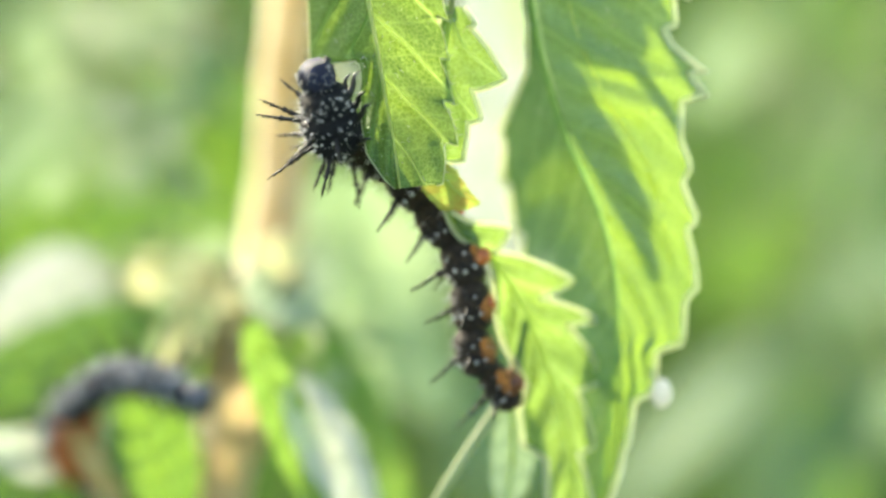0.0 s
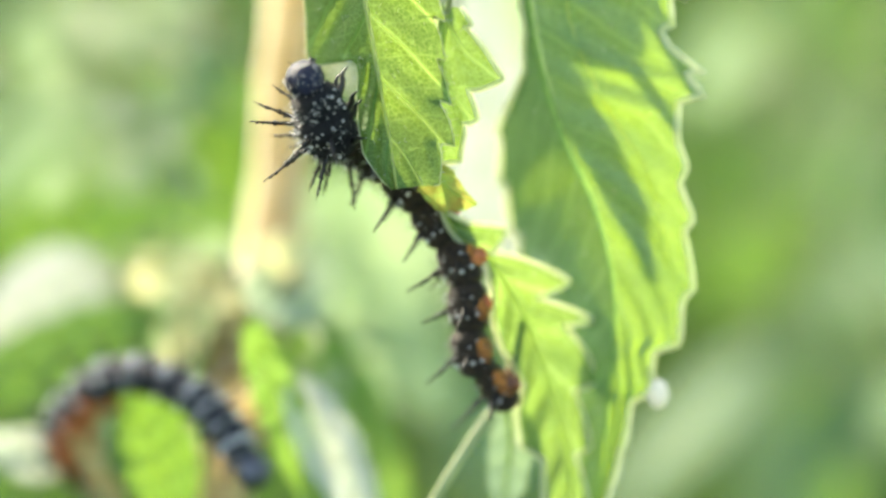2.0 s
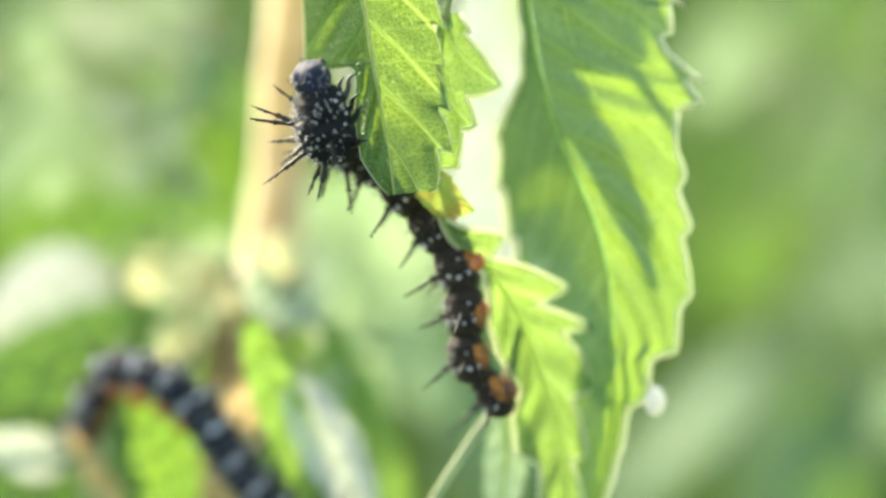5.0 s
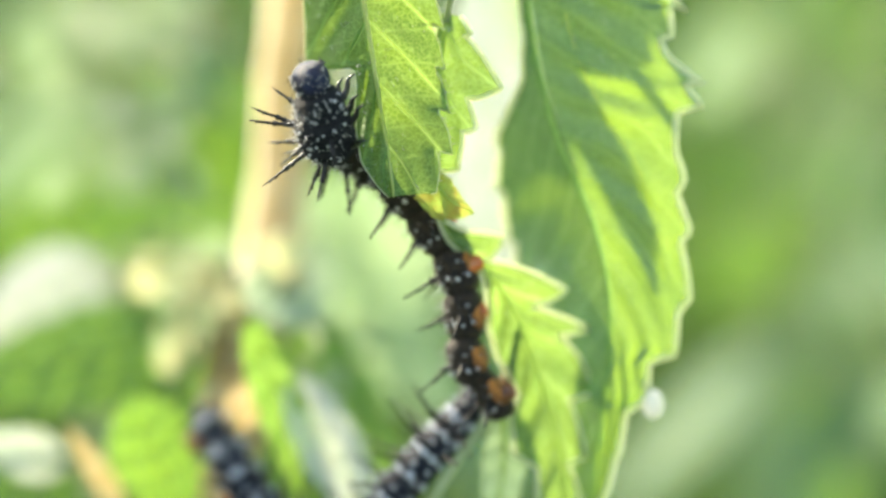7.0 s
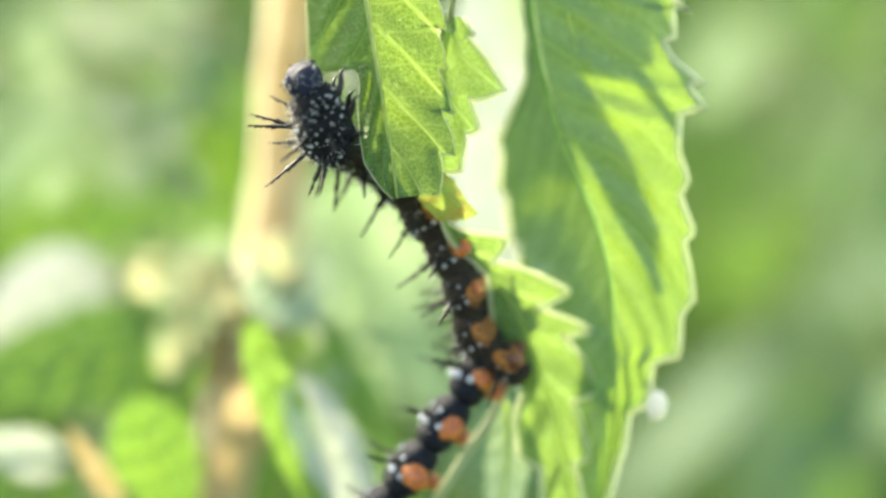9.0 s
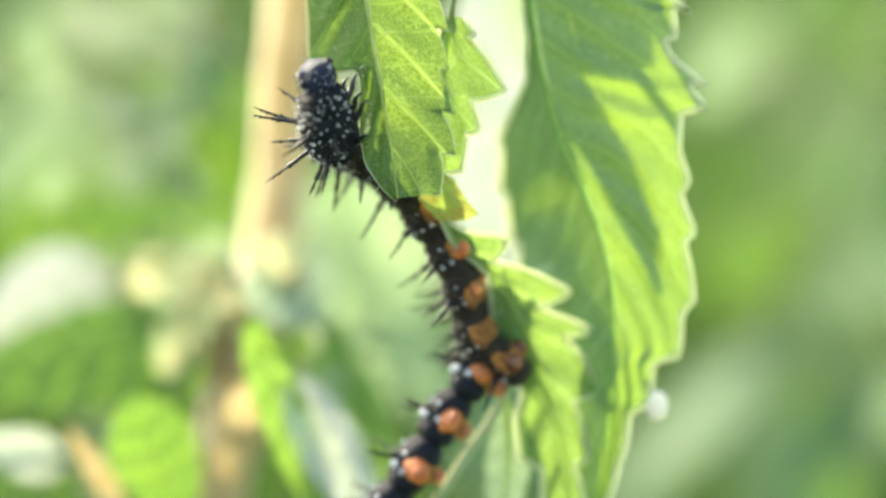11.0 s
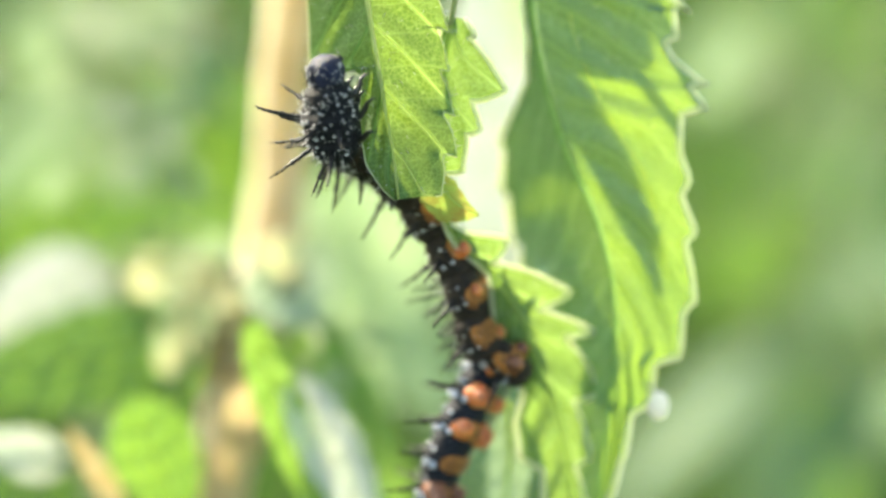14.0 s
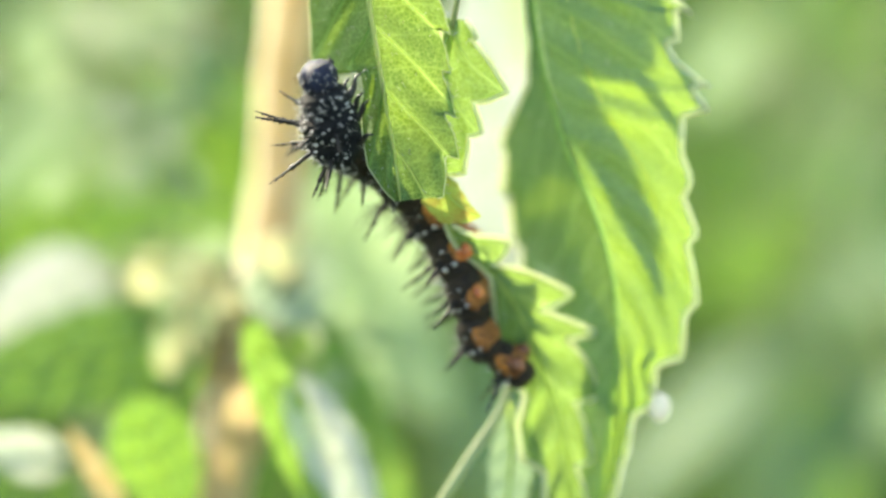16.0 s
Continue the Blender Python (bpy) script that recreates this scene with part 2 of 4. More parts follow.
def leaf(name, rib, left, right, label, material, folds=((0.0, 0.3),), teeth=12, tooth=0.16, lean=0.7, veins=7, pleat=0.25,
         rib_r=0.35, vein_r=0.16, rim_r=0.07, detail=True, group="nettle leaves", left_teeth=True, fold_left=None, ripple=0.0,
         crease=None, tips=None, parent=None, petiole=None, rim=None, rib_mat=None, skew=0.81, bristles=0, smooth_left=1.0):
    """A nettle leaf: a toothed, pleated blade, a midrib, side veins and a pale rim. Widths in millimetres along the rib; folds: how steeply
    each half leans away from the lens, along the rib; crease: where the other half folds over, as (along, start, end, slope);
    tips: (along, millimetres) of single teeth; petiole: where its stalk is fixed."""
    n = max(24, teeth * 8) if not tips else 200
    spine_pts = spline(rib, n + 1)
    origin = spine_pts[0].copy()
    if parent:
        ob = None
    else:
        ob = thing(name, origin, label, "leaf", group)
    fold_left = fold_left or folds
    rows = 9

    def saw(s, v):
        if v > 0 and tips:
            start = 0.0
            for end, deep, top in tips:
                if s <= end:
                    p = (s - start) / (end - start)
                    return (p / top if p < top else (1 - p) / (1 - top)) ** 0.7, deep / 1000
                start = end
            return 0.0, 0.0
        p = (s * teeth + 0.13 * math.sin(s * 37.0)) % 1.0
        big = tooth * (0.8 + 0.4 * math.sin(7.3 * math.floor(s * teeth) + 1.0) ** 2)
        return (p / 0.74 if p < 0.74 else (1 - p) / 0.26) ** 1.2, big * steps(right if v > 0 else left, s) / 1000

    def place(s, v):
        x = min(n - 1e-6, max(0, s * n))
        i = int(x)
        p = spine_pts[i].lerp(spine_pts[i + 1], x - i)
        a, b = spine_pts[max(0, i - 2)], spine_pts[min(n, i + 3)]
        t = (b - a).normalized()
        side = Vector((-t.y, t.x, 0)).normalized()
        w = steps(right if v > 0 else left, s) / 1000
        slope = steps(folds if v > 0 else fold_left, s)
        m = abs(v)
        bite, deep = saw(s, v) if v > 0 or left_teeth else (0.0, 0.0)
        off = m * w + m ** 4 * deep * (bite - (0 if tips and v > 0 else 0.25))
        q = p + side * math.copysign(off, v) + t * (deep * lean * m ** 4 * bite)
        bulge = pleat * (1.0 if v > 0 else smooth_left) / 1000 * math.sin(math.pi * min(1, m * 1.05)) * math.cos(2 * math.pi * (s * veins - skew * m))
        wave = ripple / 1000 * m * m * math.sin(2 * math.pi * s * teeth * 0.5 + 1.3)
        if crease and v > 0:
            c1, c2, other = (steps([(r[0], r[k]) for r in crease], s) for k in (1, 2, 3))
            c1, c2 = c1 / 1000, c2 / 1000
            deep_z = slope * (min(off, c1) + max(0, off - c2)) + other * min(max(0, off - c1), max(0, c2 - c1))
        else:
            deep_z = off * slope
        q.z -= deep_z - bulge - wave
        return q

    bm = bmesh.new()
    grid = []
    across = rows if not crease else 16
    vs = [k / across for k in range(-across, across + 1)]
    if crease:
        vs = sorted([v for v in vs if abs(v) > 0.05] + [-0.07, -0.035, 0.035, 0.07])
    if not crease:
        vs = [math.copysign(1 - (1 - abs(v)) ** 1.35, v) for v in vs]
    for i in range(n + 1):
        grid.append([bm.verts.new(place(i / n, v)) for v in vs])
    chart = bm.loops.layers.uv.new("UVMap")
    for i, (a, b) in enumerate(zip(grid, grid[1:])):
        for k in range(len(vs) - 1):
            if crease and abs(vs[k] + vs[k + 1]) < 0.001:
                continue
            face = bm.faces.new((a[k], a[k + 1], b[k + 1], b[k]))
            for loop, (ii, kk) in zip(face.loops, ((i, k), (i, k + 1), (i + 1, k + 1), (i + 1, k))):
                m = abs(vs[kk])
                loop[chart].uv = (ii / n * veins - skew * m + 0.35, m)
    bmesh.ops.remove_doubles(bm, verts=bm.verts, dist=2e-6)
    if parent:
        ob = part(name, bm, material, parent, label)
    else:
        part("blade", bm, material, ob)
    bm = bmesh.new()
    ribs = spine_pts[::4] + [spine_pts[-1]]
    ridge(bm, [p + Vector((0, 0, 0.00002)) for p in ribs], [rib_r / 1000 * (1 - 0.7 * k / len(ribs)) for k in range(len(ribs))])
    part("midrib", bm, rib_mat or VEIN, ob, "pale raised midrib")
    if petiole is not None:
        bm = bmesh.new()
        a, c = spine_pts[0], Vector(petiole)
        first = (spine_pts[0] - spine_pts[3]).normalized() * (c - a).length * 0.35
        tube(bm, spline([a - first * 0.05, a + first, a.lerp(c, 0.7) + first * 0.6, c], 12), [rib_r / 1000 * (1.0 + 0.05 * k) for k in range(12)], 8)
        part("leaf_stalk", bm, STEM_GREEN, ob)
    if detail:
        for sign, widths in ((-1, left), (1, right)):
            for k in range(veins if sign > 0 or smooth_left == 1 else 0):
                s0 = (k + 0.15) / veins
                if steps(widths, min(1, s0 + 0.05)) < 2.4:
                    continue
                path = [place(min(0.995, s0 + skew / veins * m), sign * m) + Vector((0, 0, vein_r / 4000)) for m in (0.0, 0.12, 0.24, 0.36, 0.48, 0.6, 0.72, 0.82, 0.9)]
                bm = bmesh.new()
                ridge(bm, path, [vein_r / 1000 * (1 - 0.085 * j) for j in range(9)])
                # Veins of an untoothed left half take the colour with painted shade.
                part("vein", bm, VEIN_SHADE if sign < 0 and not left_teeth else rib_mat or VEIN, ob)
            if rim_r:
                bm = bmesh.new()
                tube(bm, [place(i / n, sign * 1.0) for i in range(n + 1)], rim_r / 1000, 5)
                part("leaf_edge", bm, rim or RIM, ob, "leaf margin with the sun's highlight in its pale colour")
        if bristles:
            rnd = random.Random(bristles)
            bm = bmesh.new()
            for k in range(bristles):
                s, v = rnd.uniform(0.02, 0.98), rnd.choice((-1, 1)) * (1.0 if k % 2 else rnd.uniform(0.1, 0.95))
                base = place(s, v)
                out = Vector((math.copysign(1.0, v) * (0.9 if abs(v) == 1 else 0.2), rnd.gauss(0, 0.35), rnd.uniform(0.1, 0.9))).normalized()
                tube(bm, [base, base + out * rnd.uniform(0.0004, 0.0009)], [0.000035, 0.000008], 4)
            tagged(part("stinging_hair", bm, PALE_HAIR, ob, "fine pale stinging hairs"), kind="stuff")
        if crease:
            bm = bmesh.new()
            path = []
            for i in range(0, n + 1, 3):
                s = i / n
                c2, w = steps([(r[0], r[2]) for r in crease], s), steps(right, s)
                if 0.05 < c2 / w < 0.98 and steps([(r[0], r[1]) for r in crease], s) < c2 - 0.05:
                    path.append(place(s, c2 / w) + Vector((0, 0, vein_r / 4000)))
            ridge(bm, path, [vein_r * 0.8 / 1000] * len(path))
            part("vein", bm, VEIN, ob, "bright raised fold")
    return ob


# ---- caterpillars ----
SEGMENTS = 13
CATER = {}


def ring_mesh(radius, length, belly=0.82):
    """One body ring: a bulging barrel with a groove at each end; x forward, z to the back."""
    bm = bmesh.new()
    rings = []
    profile = [(-0.66, 0.55), (-0.56, 0.80), (-0.46, 0.91), (-0.38, 0.94), (-0.31, 0.91), (-0.22, 0.98), (-0.12, 0.99), (-0.04, 0.94), (0.06, 1.0), (0.17, 1.0), (0.25, 0.94), (0.33, 0.97), (0.42, 0.93), (0.49, 0.87), (0.58, 0.78), (0.68, 0.5)]
    for x, r in profile:
        ring = []
        for k in range(20):
            w = 2 * math.pi * k / 20
            z = math.sin(w) * (belly if math.sin(w) < 0 else 1.0)
            ring.append(bm.verts.new((x * length, math.cos(w) * radius * r * 1.02, z * radius * r)))
        rings.append(ring)
    for a, b in zip(rings, rings[1:]):
        for k in range(20):
            bm.faces.new((a[k], a[(k + 1) % 20], b[(k + 1) % 20], b[k]))
    bm.faces.new(rings[0][::-1])
    bm.faces.new(rings[-1])
    return bm


def ball(bm, place, r, squash=(1, 1, 1), u=10, v=7):
    c = Vector(place)
    top, low = (bm.verts.new(c + Vector((0, 0, z * r * squash[2]))) for z in (1, -1))
    rings = []
    for i in range(1, v):
        e = math.pi * i / v
        rings.append([bm.verts.new(c + r * Vector((math.sin(e) * math.cos(w) * squash[0], math.sin(e) * math.sin(w) * squash[1], math.cos(e) * squash[2])))
                      for w in (2 * math.pi * k / u for k in range(u))])
    for k in range(u):
        q = (k + 1) % u
        bm.faces.new((top, rings[0][k], rings[0][q]))
        bm.faces.new((low, rings[-1][q], rings[-1][k]))
        for one, two in zip(rings, rings[1:]):
            bm.faces.new((one[k], two[k], two[q], one[q]))


def shared(name, make, material, key):
    """A mesh made once and shared by alike parts."""
    if key not in CATER:
        bm = bmesh.new()
        made = make(bm) or bm
        mesh = bpy.data.meshes.new(name)
        made.to_mesh(mesh)
        made.free()
        mesh.materials.append(material)
        mesh.shade_smooth()
        CATER[key] = mesh
    return CATER[key]


def child(name, mesh, parent, m=None, label="", kind=""):
    ob = new(name, mesh)
    ob.parent = parent
    ob.matrix_basis = m or Matrix()
    return tagged(ob, label, kind=kind)


def spine_shape(bm):
    """A stiff black spine with short side bristles grown out of it."""
    n = 9
    tube(bm, [Vector((-0.00022 * math.sin(k / (n - 1) * 2), 0, 0.0046 * k / (n - 1))) for k in range(n)],
         [0.00034, 0.00025, 0.00021, 0.00018, 0.00016, 0.00013, 0.00010, 0.00006, 0.000012], 6)
    core = list(bm.verts)
    for k in range(1, n - 1):
        for turn in (0, 3):
            w = (k * 2 + turn) % 6
            a, b, c = core[k * 6 + w], core[k * 6 + (w + 1) % 6], core[(k + 1) * 6 + w]
            axis = Vector((0, 0, a.co.z))
            tip = bm.verts.new(a.co + (a.co - axis).normalized() * 0.00020 + Vector((0, 0, 0.0006)))
            for p, q in ((a, b), (b, c), (c, a)):
                bm.faces.new((p, q, tip))


def specks(bm, radius, length, seed, count, large=0.00014):
    """Small white warts scattered round a chest segment."""
    rnd = random.Random(seed)
    for k in range(count):
        w = rnd.uniform(-0.35, math.pi + 0.35)
        x = rnd.uniform(-0.5, 0.5) * length
        r = 0.00006 + large * rnd.random() ** 1.8
        ball(bm, (x, math.cos(w) * radius * 1.0, math.sin(w) * radius * 0.985), r, (1, 1, 1), 7, 5)


def wart_row(bm, radius, length, seed, large):
    """Large white warts in a row across a belly segment's back, with a few small ones round them."""
    rnd = random.Random(seed)
    for x, turns, size in ((-0.20, (-0.15, 0.42, 0.86, 1.30, 1.84, 2.28, 2.72, 3.29), 1.0), (0.24, (0.2, 1.05, 2.09, 2.94), 0.6)):
        for w in turns:
            w += rnd.gauss(0, 0.05)
            r = large * size * rnd.uniform(0.75, 1.1)
            ball(bm, ((x + rnd.gauss(0, 0.04)) * length, math.cos(w) * radius * 0.98, math.sin(w) * radius * 0.97), r, (1, 1, 1), 9, 6)
    for k in range(12):
        w = rnd.uniform(-0.3, math.pi + 0.3)
        ball(bm, (rnd.uniform(-0.45, 0.45) * length, math.cos(w) * radius * 0.99, math.sin(w) * radius * 0.98), rnd.uniform(0.00006, 0.00011), (1, 1, 1), 6, 4)


def hairs(bm, radius, length, seed, count, reach=0.0011):
    rnd = random.Random(seed)
    for k in range(count):
        w = rnd.uniform(-0.5, math.pi + 0.5)
        x = rnd.uniform(-0.45, 0.45) * length
        out = Vector((rnd.gauss(0, 0.3), math.cos(w), math.sin(w))).normalized()
        base = Vector((x, math.cos(w) * radius * 0.97, math.sin(w) * radius * 0.97))
        tube(bm, [base, base + out * reach * rnd.uniform(0.5, 1.0)], [0.00003, 0.000008], 3)


def proleg_shape(bm):
    """A short fleshy foot: a rounded cone that ends in a wider gripping pad."""
    tube(bm, [Vector((0, 0, 0.0004)), Vector((0, 0, 0)), Vector((0, 0, -0.0004)), Vector((0, 0, -0.0008)), Vector((0, 0, -0.0011)), Vector((0, 0, -0.0014)), Vector((0, 0, -0.0016)), Vector((0, 0, -0.0017))],
         [0.00098, 0.0010, 0.00094, 0.0008, 0.00066, 0.00068, 0.00052, 0.00026], 12)


def claw_shape(bm):
    """A jointed, hooked walking leg."""
    pts = spline([(0, 0, 0), (0.0003, 0, -0.0009), (0.0008, 0, -0.0015), (0.0007, 0, -0.0022)], 9)
    tube(bm, pts, [0.00034, 0.00031, 0.00028, 0.00023, 0.00024, 0.00018, 0.00014, 0.00009, 0.00002], 7)


def head_shape(bm):
    """Two lobes that meet in a groove."""
    got = bmesh.ops.create_uvsphere(bm, u_segments=28, v_segments=20, radius=1.0)
    for w in got["verts"]:
        x, y, z = w.co
        cleft = math.exp(-(y / 0.16) ** 2) * max(0.0, 0.35 + 0.65 * z)
        s = 1 - 0.24 * cleft
        w.co = Vector((x * 0.00182 * s + 0.0003, y * 0.00196, z * 0.00190 * s * (1 - 0.10 * y * y)))


def caterpillar(label, radius, seed, down=14, bead=0.00026, step=0.0030, foot=1.0, skin=BLACK, chest=(1.14, 1.34, 1.36, 1.22, 1.06), face=BLACK_GLOSS, chest_step=0.0024):
    """A spiny caterpillar: a head, body rings with spines, specks and feet. Returns it with its keyed pieces, the head first."""
    ob = thing("caterpillar", (0, 0, 0), label, "caterpillar", "caterpillars on the nettle")
    pieces = []
    head = child("head", shared("head", head_shape, face, ("head", radius)), ob, label="glossy black two-lobed head tinted with the sky's blue reflection")
    pieces.append(head)

    def jaw(bm):
        tube(bm, [Vector((0.0009, 0, -0.0010)), Vector((0.0014, 0, -0.0016)), Vector((0.0011, 0, -0.0019))], [0.0004, 0.00033, 0.0001], 7)
    for side in (-1, 1):
        child("jaw", shared("jaw", jaw, CLAW, "jaw"), head, pose(0, side * 0.0003, 0, side * 12))

    def feeler(bm):
        tube(bm, [Vector((0.001, 0, -0.0006)), Vector((0.0018, 0, -0.0008)), Vector((0.0023, 0, -0.0007))], [0.00014, 0.0001, 0.00004], 5)
    for side in (-1, 1):
        child("feeler", shared("feeler", feeler, CLAW, "feeler"), head, pose(0, side * 0.0008, 0, 0, 0, side * 20))
    child("face_specks", shared("face_specks", lambda bm: specks(bm, 0.00190, 0.0024, 5, 90, 0.00004), WHITE, "face_specks"), head, label="tiny pale warts", kind="stuff")
    child("face_hair", shared("face_hair", lambda bm: hairs(bm, 0.0017, 0.0024, 77, 110, 0.0009), SPINE, "face_hair"), head, kind="stuff")
    for k in range(SEGMENTS):
        size = chest[k] if k < 5 else 0.96 if k == SEGMENTS - 2 else 0.8 if k == SEGMENTS - 1 else 1.0
        r = radius * size
        long_ = chest_step if k < 5 else step
        seg = child("body_segment", shared("body_segment", lambda bm: ring_mesh(r, long_), BLACK if k < 4 and skin is BLACK_BROWN else skin, ("ring", radius, size, k < 5)), ob)
        child("white_specks", shared("white_specks", lambda bm: specks(bm, r, long_, seed + k, 62, 0.00015) if k < 4 and skin is BLACK_BROWN else wart_row(bm, r, long_, seed + k, bead), WHITE if skin is BLACK_BROWN else GLINT_WHITE, ("specks", radius, size, k % 4)), seg, label="rows of small white warts, enlarged as glints on the crawler", kind="stuff")
        child("fine_hair", shared("fine_hair", lambda bm: hairs(bm, r, long_, seed + k, 40), SPINE, ("hair", radius, size, k % 3)), seg, kind="stuff")
        child("pale_hair", shared("pale_hair", lambda bm: hairs(bm, r, long_, seed + k + 9, (40 if skin is BLACK_BROWN else 10) if k < 4 else down, 0.0011 if k < 4 else 0.0014 + 0.00001 * down), PALE_HAIR, ("pale", radius, size, k % 3)), seg, kind="stuff")
        if k > 6:
            child("belly", shared("belly", lambda bm: ball(bm, (0, 0, -r * 0.40), r * 0.9, (0.78, 1.06, 0.56), 16, 10), BELLY, ("belly", radius, size)), seg, label="orange-brown belly fold")
        if k > 6 and skin is BLACK_BROWN:
            for side in (-1, 1):
                child("side_fold", shared("side_fold", lambda bm: ball(bm, (0, 0, 0), 0.00105, (1.25, 0.5, 0.72), 14, 9), BELLY, "side_fold"), seg,
                      pose(0.0004 * ((k * 7 + side) % 3 - 1), side * r * 0.80, -r * 0.34, side * -20) @ Matrix.Scale(0.85 + 0.12 * ((k * 5 + side) % 4), 4), "orange-brown side fold")
        if k > 0:
            for turn in ((-74, -30, 30, 74) if k < 3 else (-64, 0, 64)):
                child("spine", shared("spine", spine_shape, SPINE, "spine"), seg,
                      pose(0, 0, 0, turn) @ pose(0, 0, r * 0.93, 0, (14 if k < 3 else -12) + (k * 11 + turn) % 17 - 8) @ Matrix.Diagonal((1, 1, (1.0 if k < 4 else 0.85) * (0.82 + 0.09 * ((k * 7 + turn) % 5)), 1)))
        if k < 3:
            for side in (-1, 1):
                child("leg", shared("leg", claw_shape, CLAW, "claw"), seg, pose(0, side * r * 0.55, -r * 0.6, side * 18, -28) @ Matrix.Scale(1.25, 4))
        elif 7 <= k <= 10 or k == SEGMENTS - 1:
            for side in (-1, 1):
                child("proleg", shared("proleg", proleg_shape, ORANGE if k < SEGMENTS - 1 else CLASPER, ("proleg", k < SEGMENTS - 1)), seg, pose(0, side * r * 0.5, -r * 0.30, side * 26) @ pose(0, 0, 0, 0, (k * 13 + side * 9) % 30 - 15) @ Matrix.Diagonal((foot * (1.0 + 0.12 * ((k * 3 + side) % 4)), foot * (0.9 + 0.13 * ((k * 5 + side) % 3)), foot * (0.85 + 0.12 * ((k + side) % 3)), 1)), "orange fleshy foot")
        pieces.append(seg)
    return ob, pieces


def ring_poses(points, back, centre, gaps=(0.66, 0.62, 0.66, 0.75, 0.9)):
    """Where the head and each ring lie along a body line, given tail first. back: the way the back faces at the tail and at the head."""
    n = SEGMENTS + 1
    fine = spline(points, 400)[::-1]
    run = [0.0]
    for k in range(SEGMENTS):
        run.append(run[-1] + (gaps[k] if k < len(gaps) else 1.0))
    pts = [fine[round(399 * q / run[-1])] for q in run]
    poses = []
    for i, p in enumerate(pts):
        f = (pts[max(0, i - 1)] - pts[min(n - 1, i + 1)]).normalized()
        b = Vector(back[1]).lerp(Vector(back[0]), i / (n - 1))
        up = (b - f * b.dot(f)).normalized()
        side = up.cross(f)
        m = Matrix((f, side, up)).transposed().to_4x4()
        m.translation = p - centre
        poses.append(m)
    return poses


# ---- the ground and the growth behind ----
def build_ground():
    bm = bmesh.new()
    n = 40
    grid = []
    for i in range(n + 1):
        for j in range(n + 1):
            x, y = ((2 * k / n - 1) for k in (i, j))
            x, y = (math.copysign(abs(q) ** 4 * 300, q) for q in (x, y))
            near = max(0.0, 1 - math.hypot(x, y) / 30)
            grid.append(bm.verts.new((x, y, 0.05 * near * noise.noise((x * 0.7, y * 0.7, 0)))))
    for i in range(n):
        for j in range(n):
            a = i * (n + 1) + j
            bm.faces.new((grid[a], grid[a + n + 1], grid[a + n + 2], grid[a + 1]))
    mesh = bpy.data.meshes.new("ground")
    bm.to_mesh(mesh)
    bm.free()
    mesh.materials.append(SOIL)
    mesh.shade_smooth()
    tagged(new("ground", mesh), "dark soil under the nettles and grass", "ground", kind="structure")


def build_grass():
    rnd = random.Random(4)
    verts, faces = [], []
    for k in range(60000):
        far = rnd.random() ** 0.8
        turn = rnd.uniform(0, 2 * math.pi)
        x, y = 7 * far * math.cos(turn), 7 * far * math.sin(turn)
        if -0.45 < y < 0.16 and abs(x) < 0.12:
            continue
        h = rnd.uniform(0.12, 0.42)
        w = rnd.uniform(0.002, 0.006) * (1 + far)
        turn = rnd.uniform(0, math.pi)
        side = (math.cos(turn) * w, math.sin(turn) * w)
        bend = (rnd.gauss(0, 0.10), rnd.gauss(0, 0.10))
        b = len(verts)
        for f, wide in ((0, 1.0), (0.4, 0.85), (0.75, 0.5)):
            cx, cy = x + bend[0] * f * f, y + bend[1] * f * f
            verts += [(cx - side[0] * wide, cy - side[1] * wide, h * f), (cx + side[0] * wide, cy + side[1] * wide, h * f)]
        verts.append((x + bend[0], y + bend[1], h * 0.95))
        faces += [(b, b + 1, b + 3, b + 2), (b + 2, b + 3, b + 5, b + 4), (b + 4, b + 5, b + 6)]
    mesh = bpy.data.meshes.new("grass")
    mesh.from_pydata(verts, [], faces)
    mesh.materials.append(GRASS)
    mesh.shade_smooth()
    tagged(new("grass", mesh), "tall green meadow grass behind the nettles", "grass", kind="stuff")


def stalk(name, points, radii, material, label, sides=14, nodes=()):
    """A ribbed plant stem with swollen joints."""
    pts = spline(points, 60)
    ob = thing(name, pts[-1], label, "plant", "nettle plants")
    rad = [steps(radii, k / 59) / 1000 * (1 + sum(0.35 * math.exp(-((k / 59 - q) / 0.018) ** 2) for q in nodes)) for k in range(60)]
    bm = bmesh.new()
    tube(bm, pts, rad, sides)
    for k, v in enumerate(bm.verts):
        c = pts[k // sides] if k < sides * 60 else v.co
        v.co = c + (v.co - c) * (1 + (0.08 if k % 2 else -0.05))
    part("stalk", bm, material, ob)
    for q in nodes:
        bm = bmesh.new()
        i = int(q * 59)
        ball(bm, pts[i], rad[i] * 1.1, (1.1, 0.6, 1.1), 14, 8)
        part("joint", bm, material, ob, "swollen stem joint")
    return ob


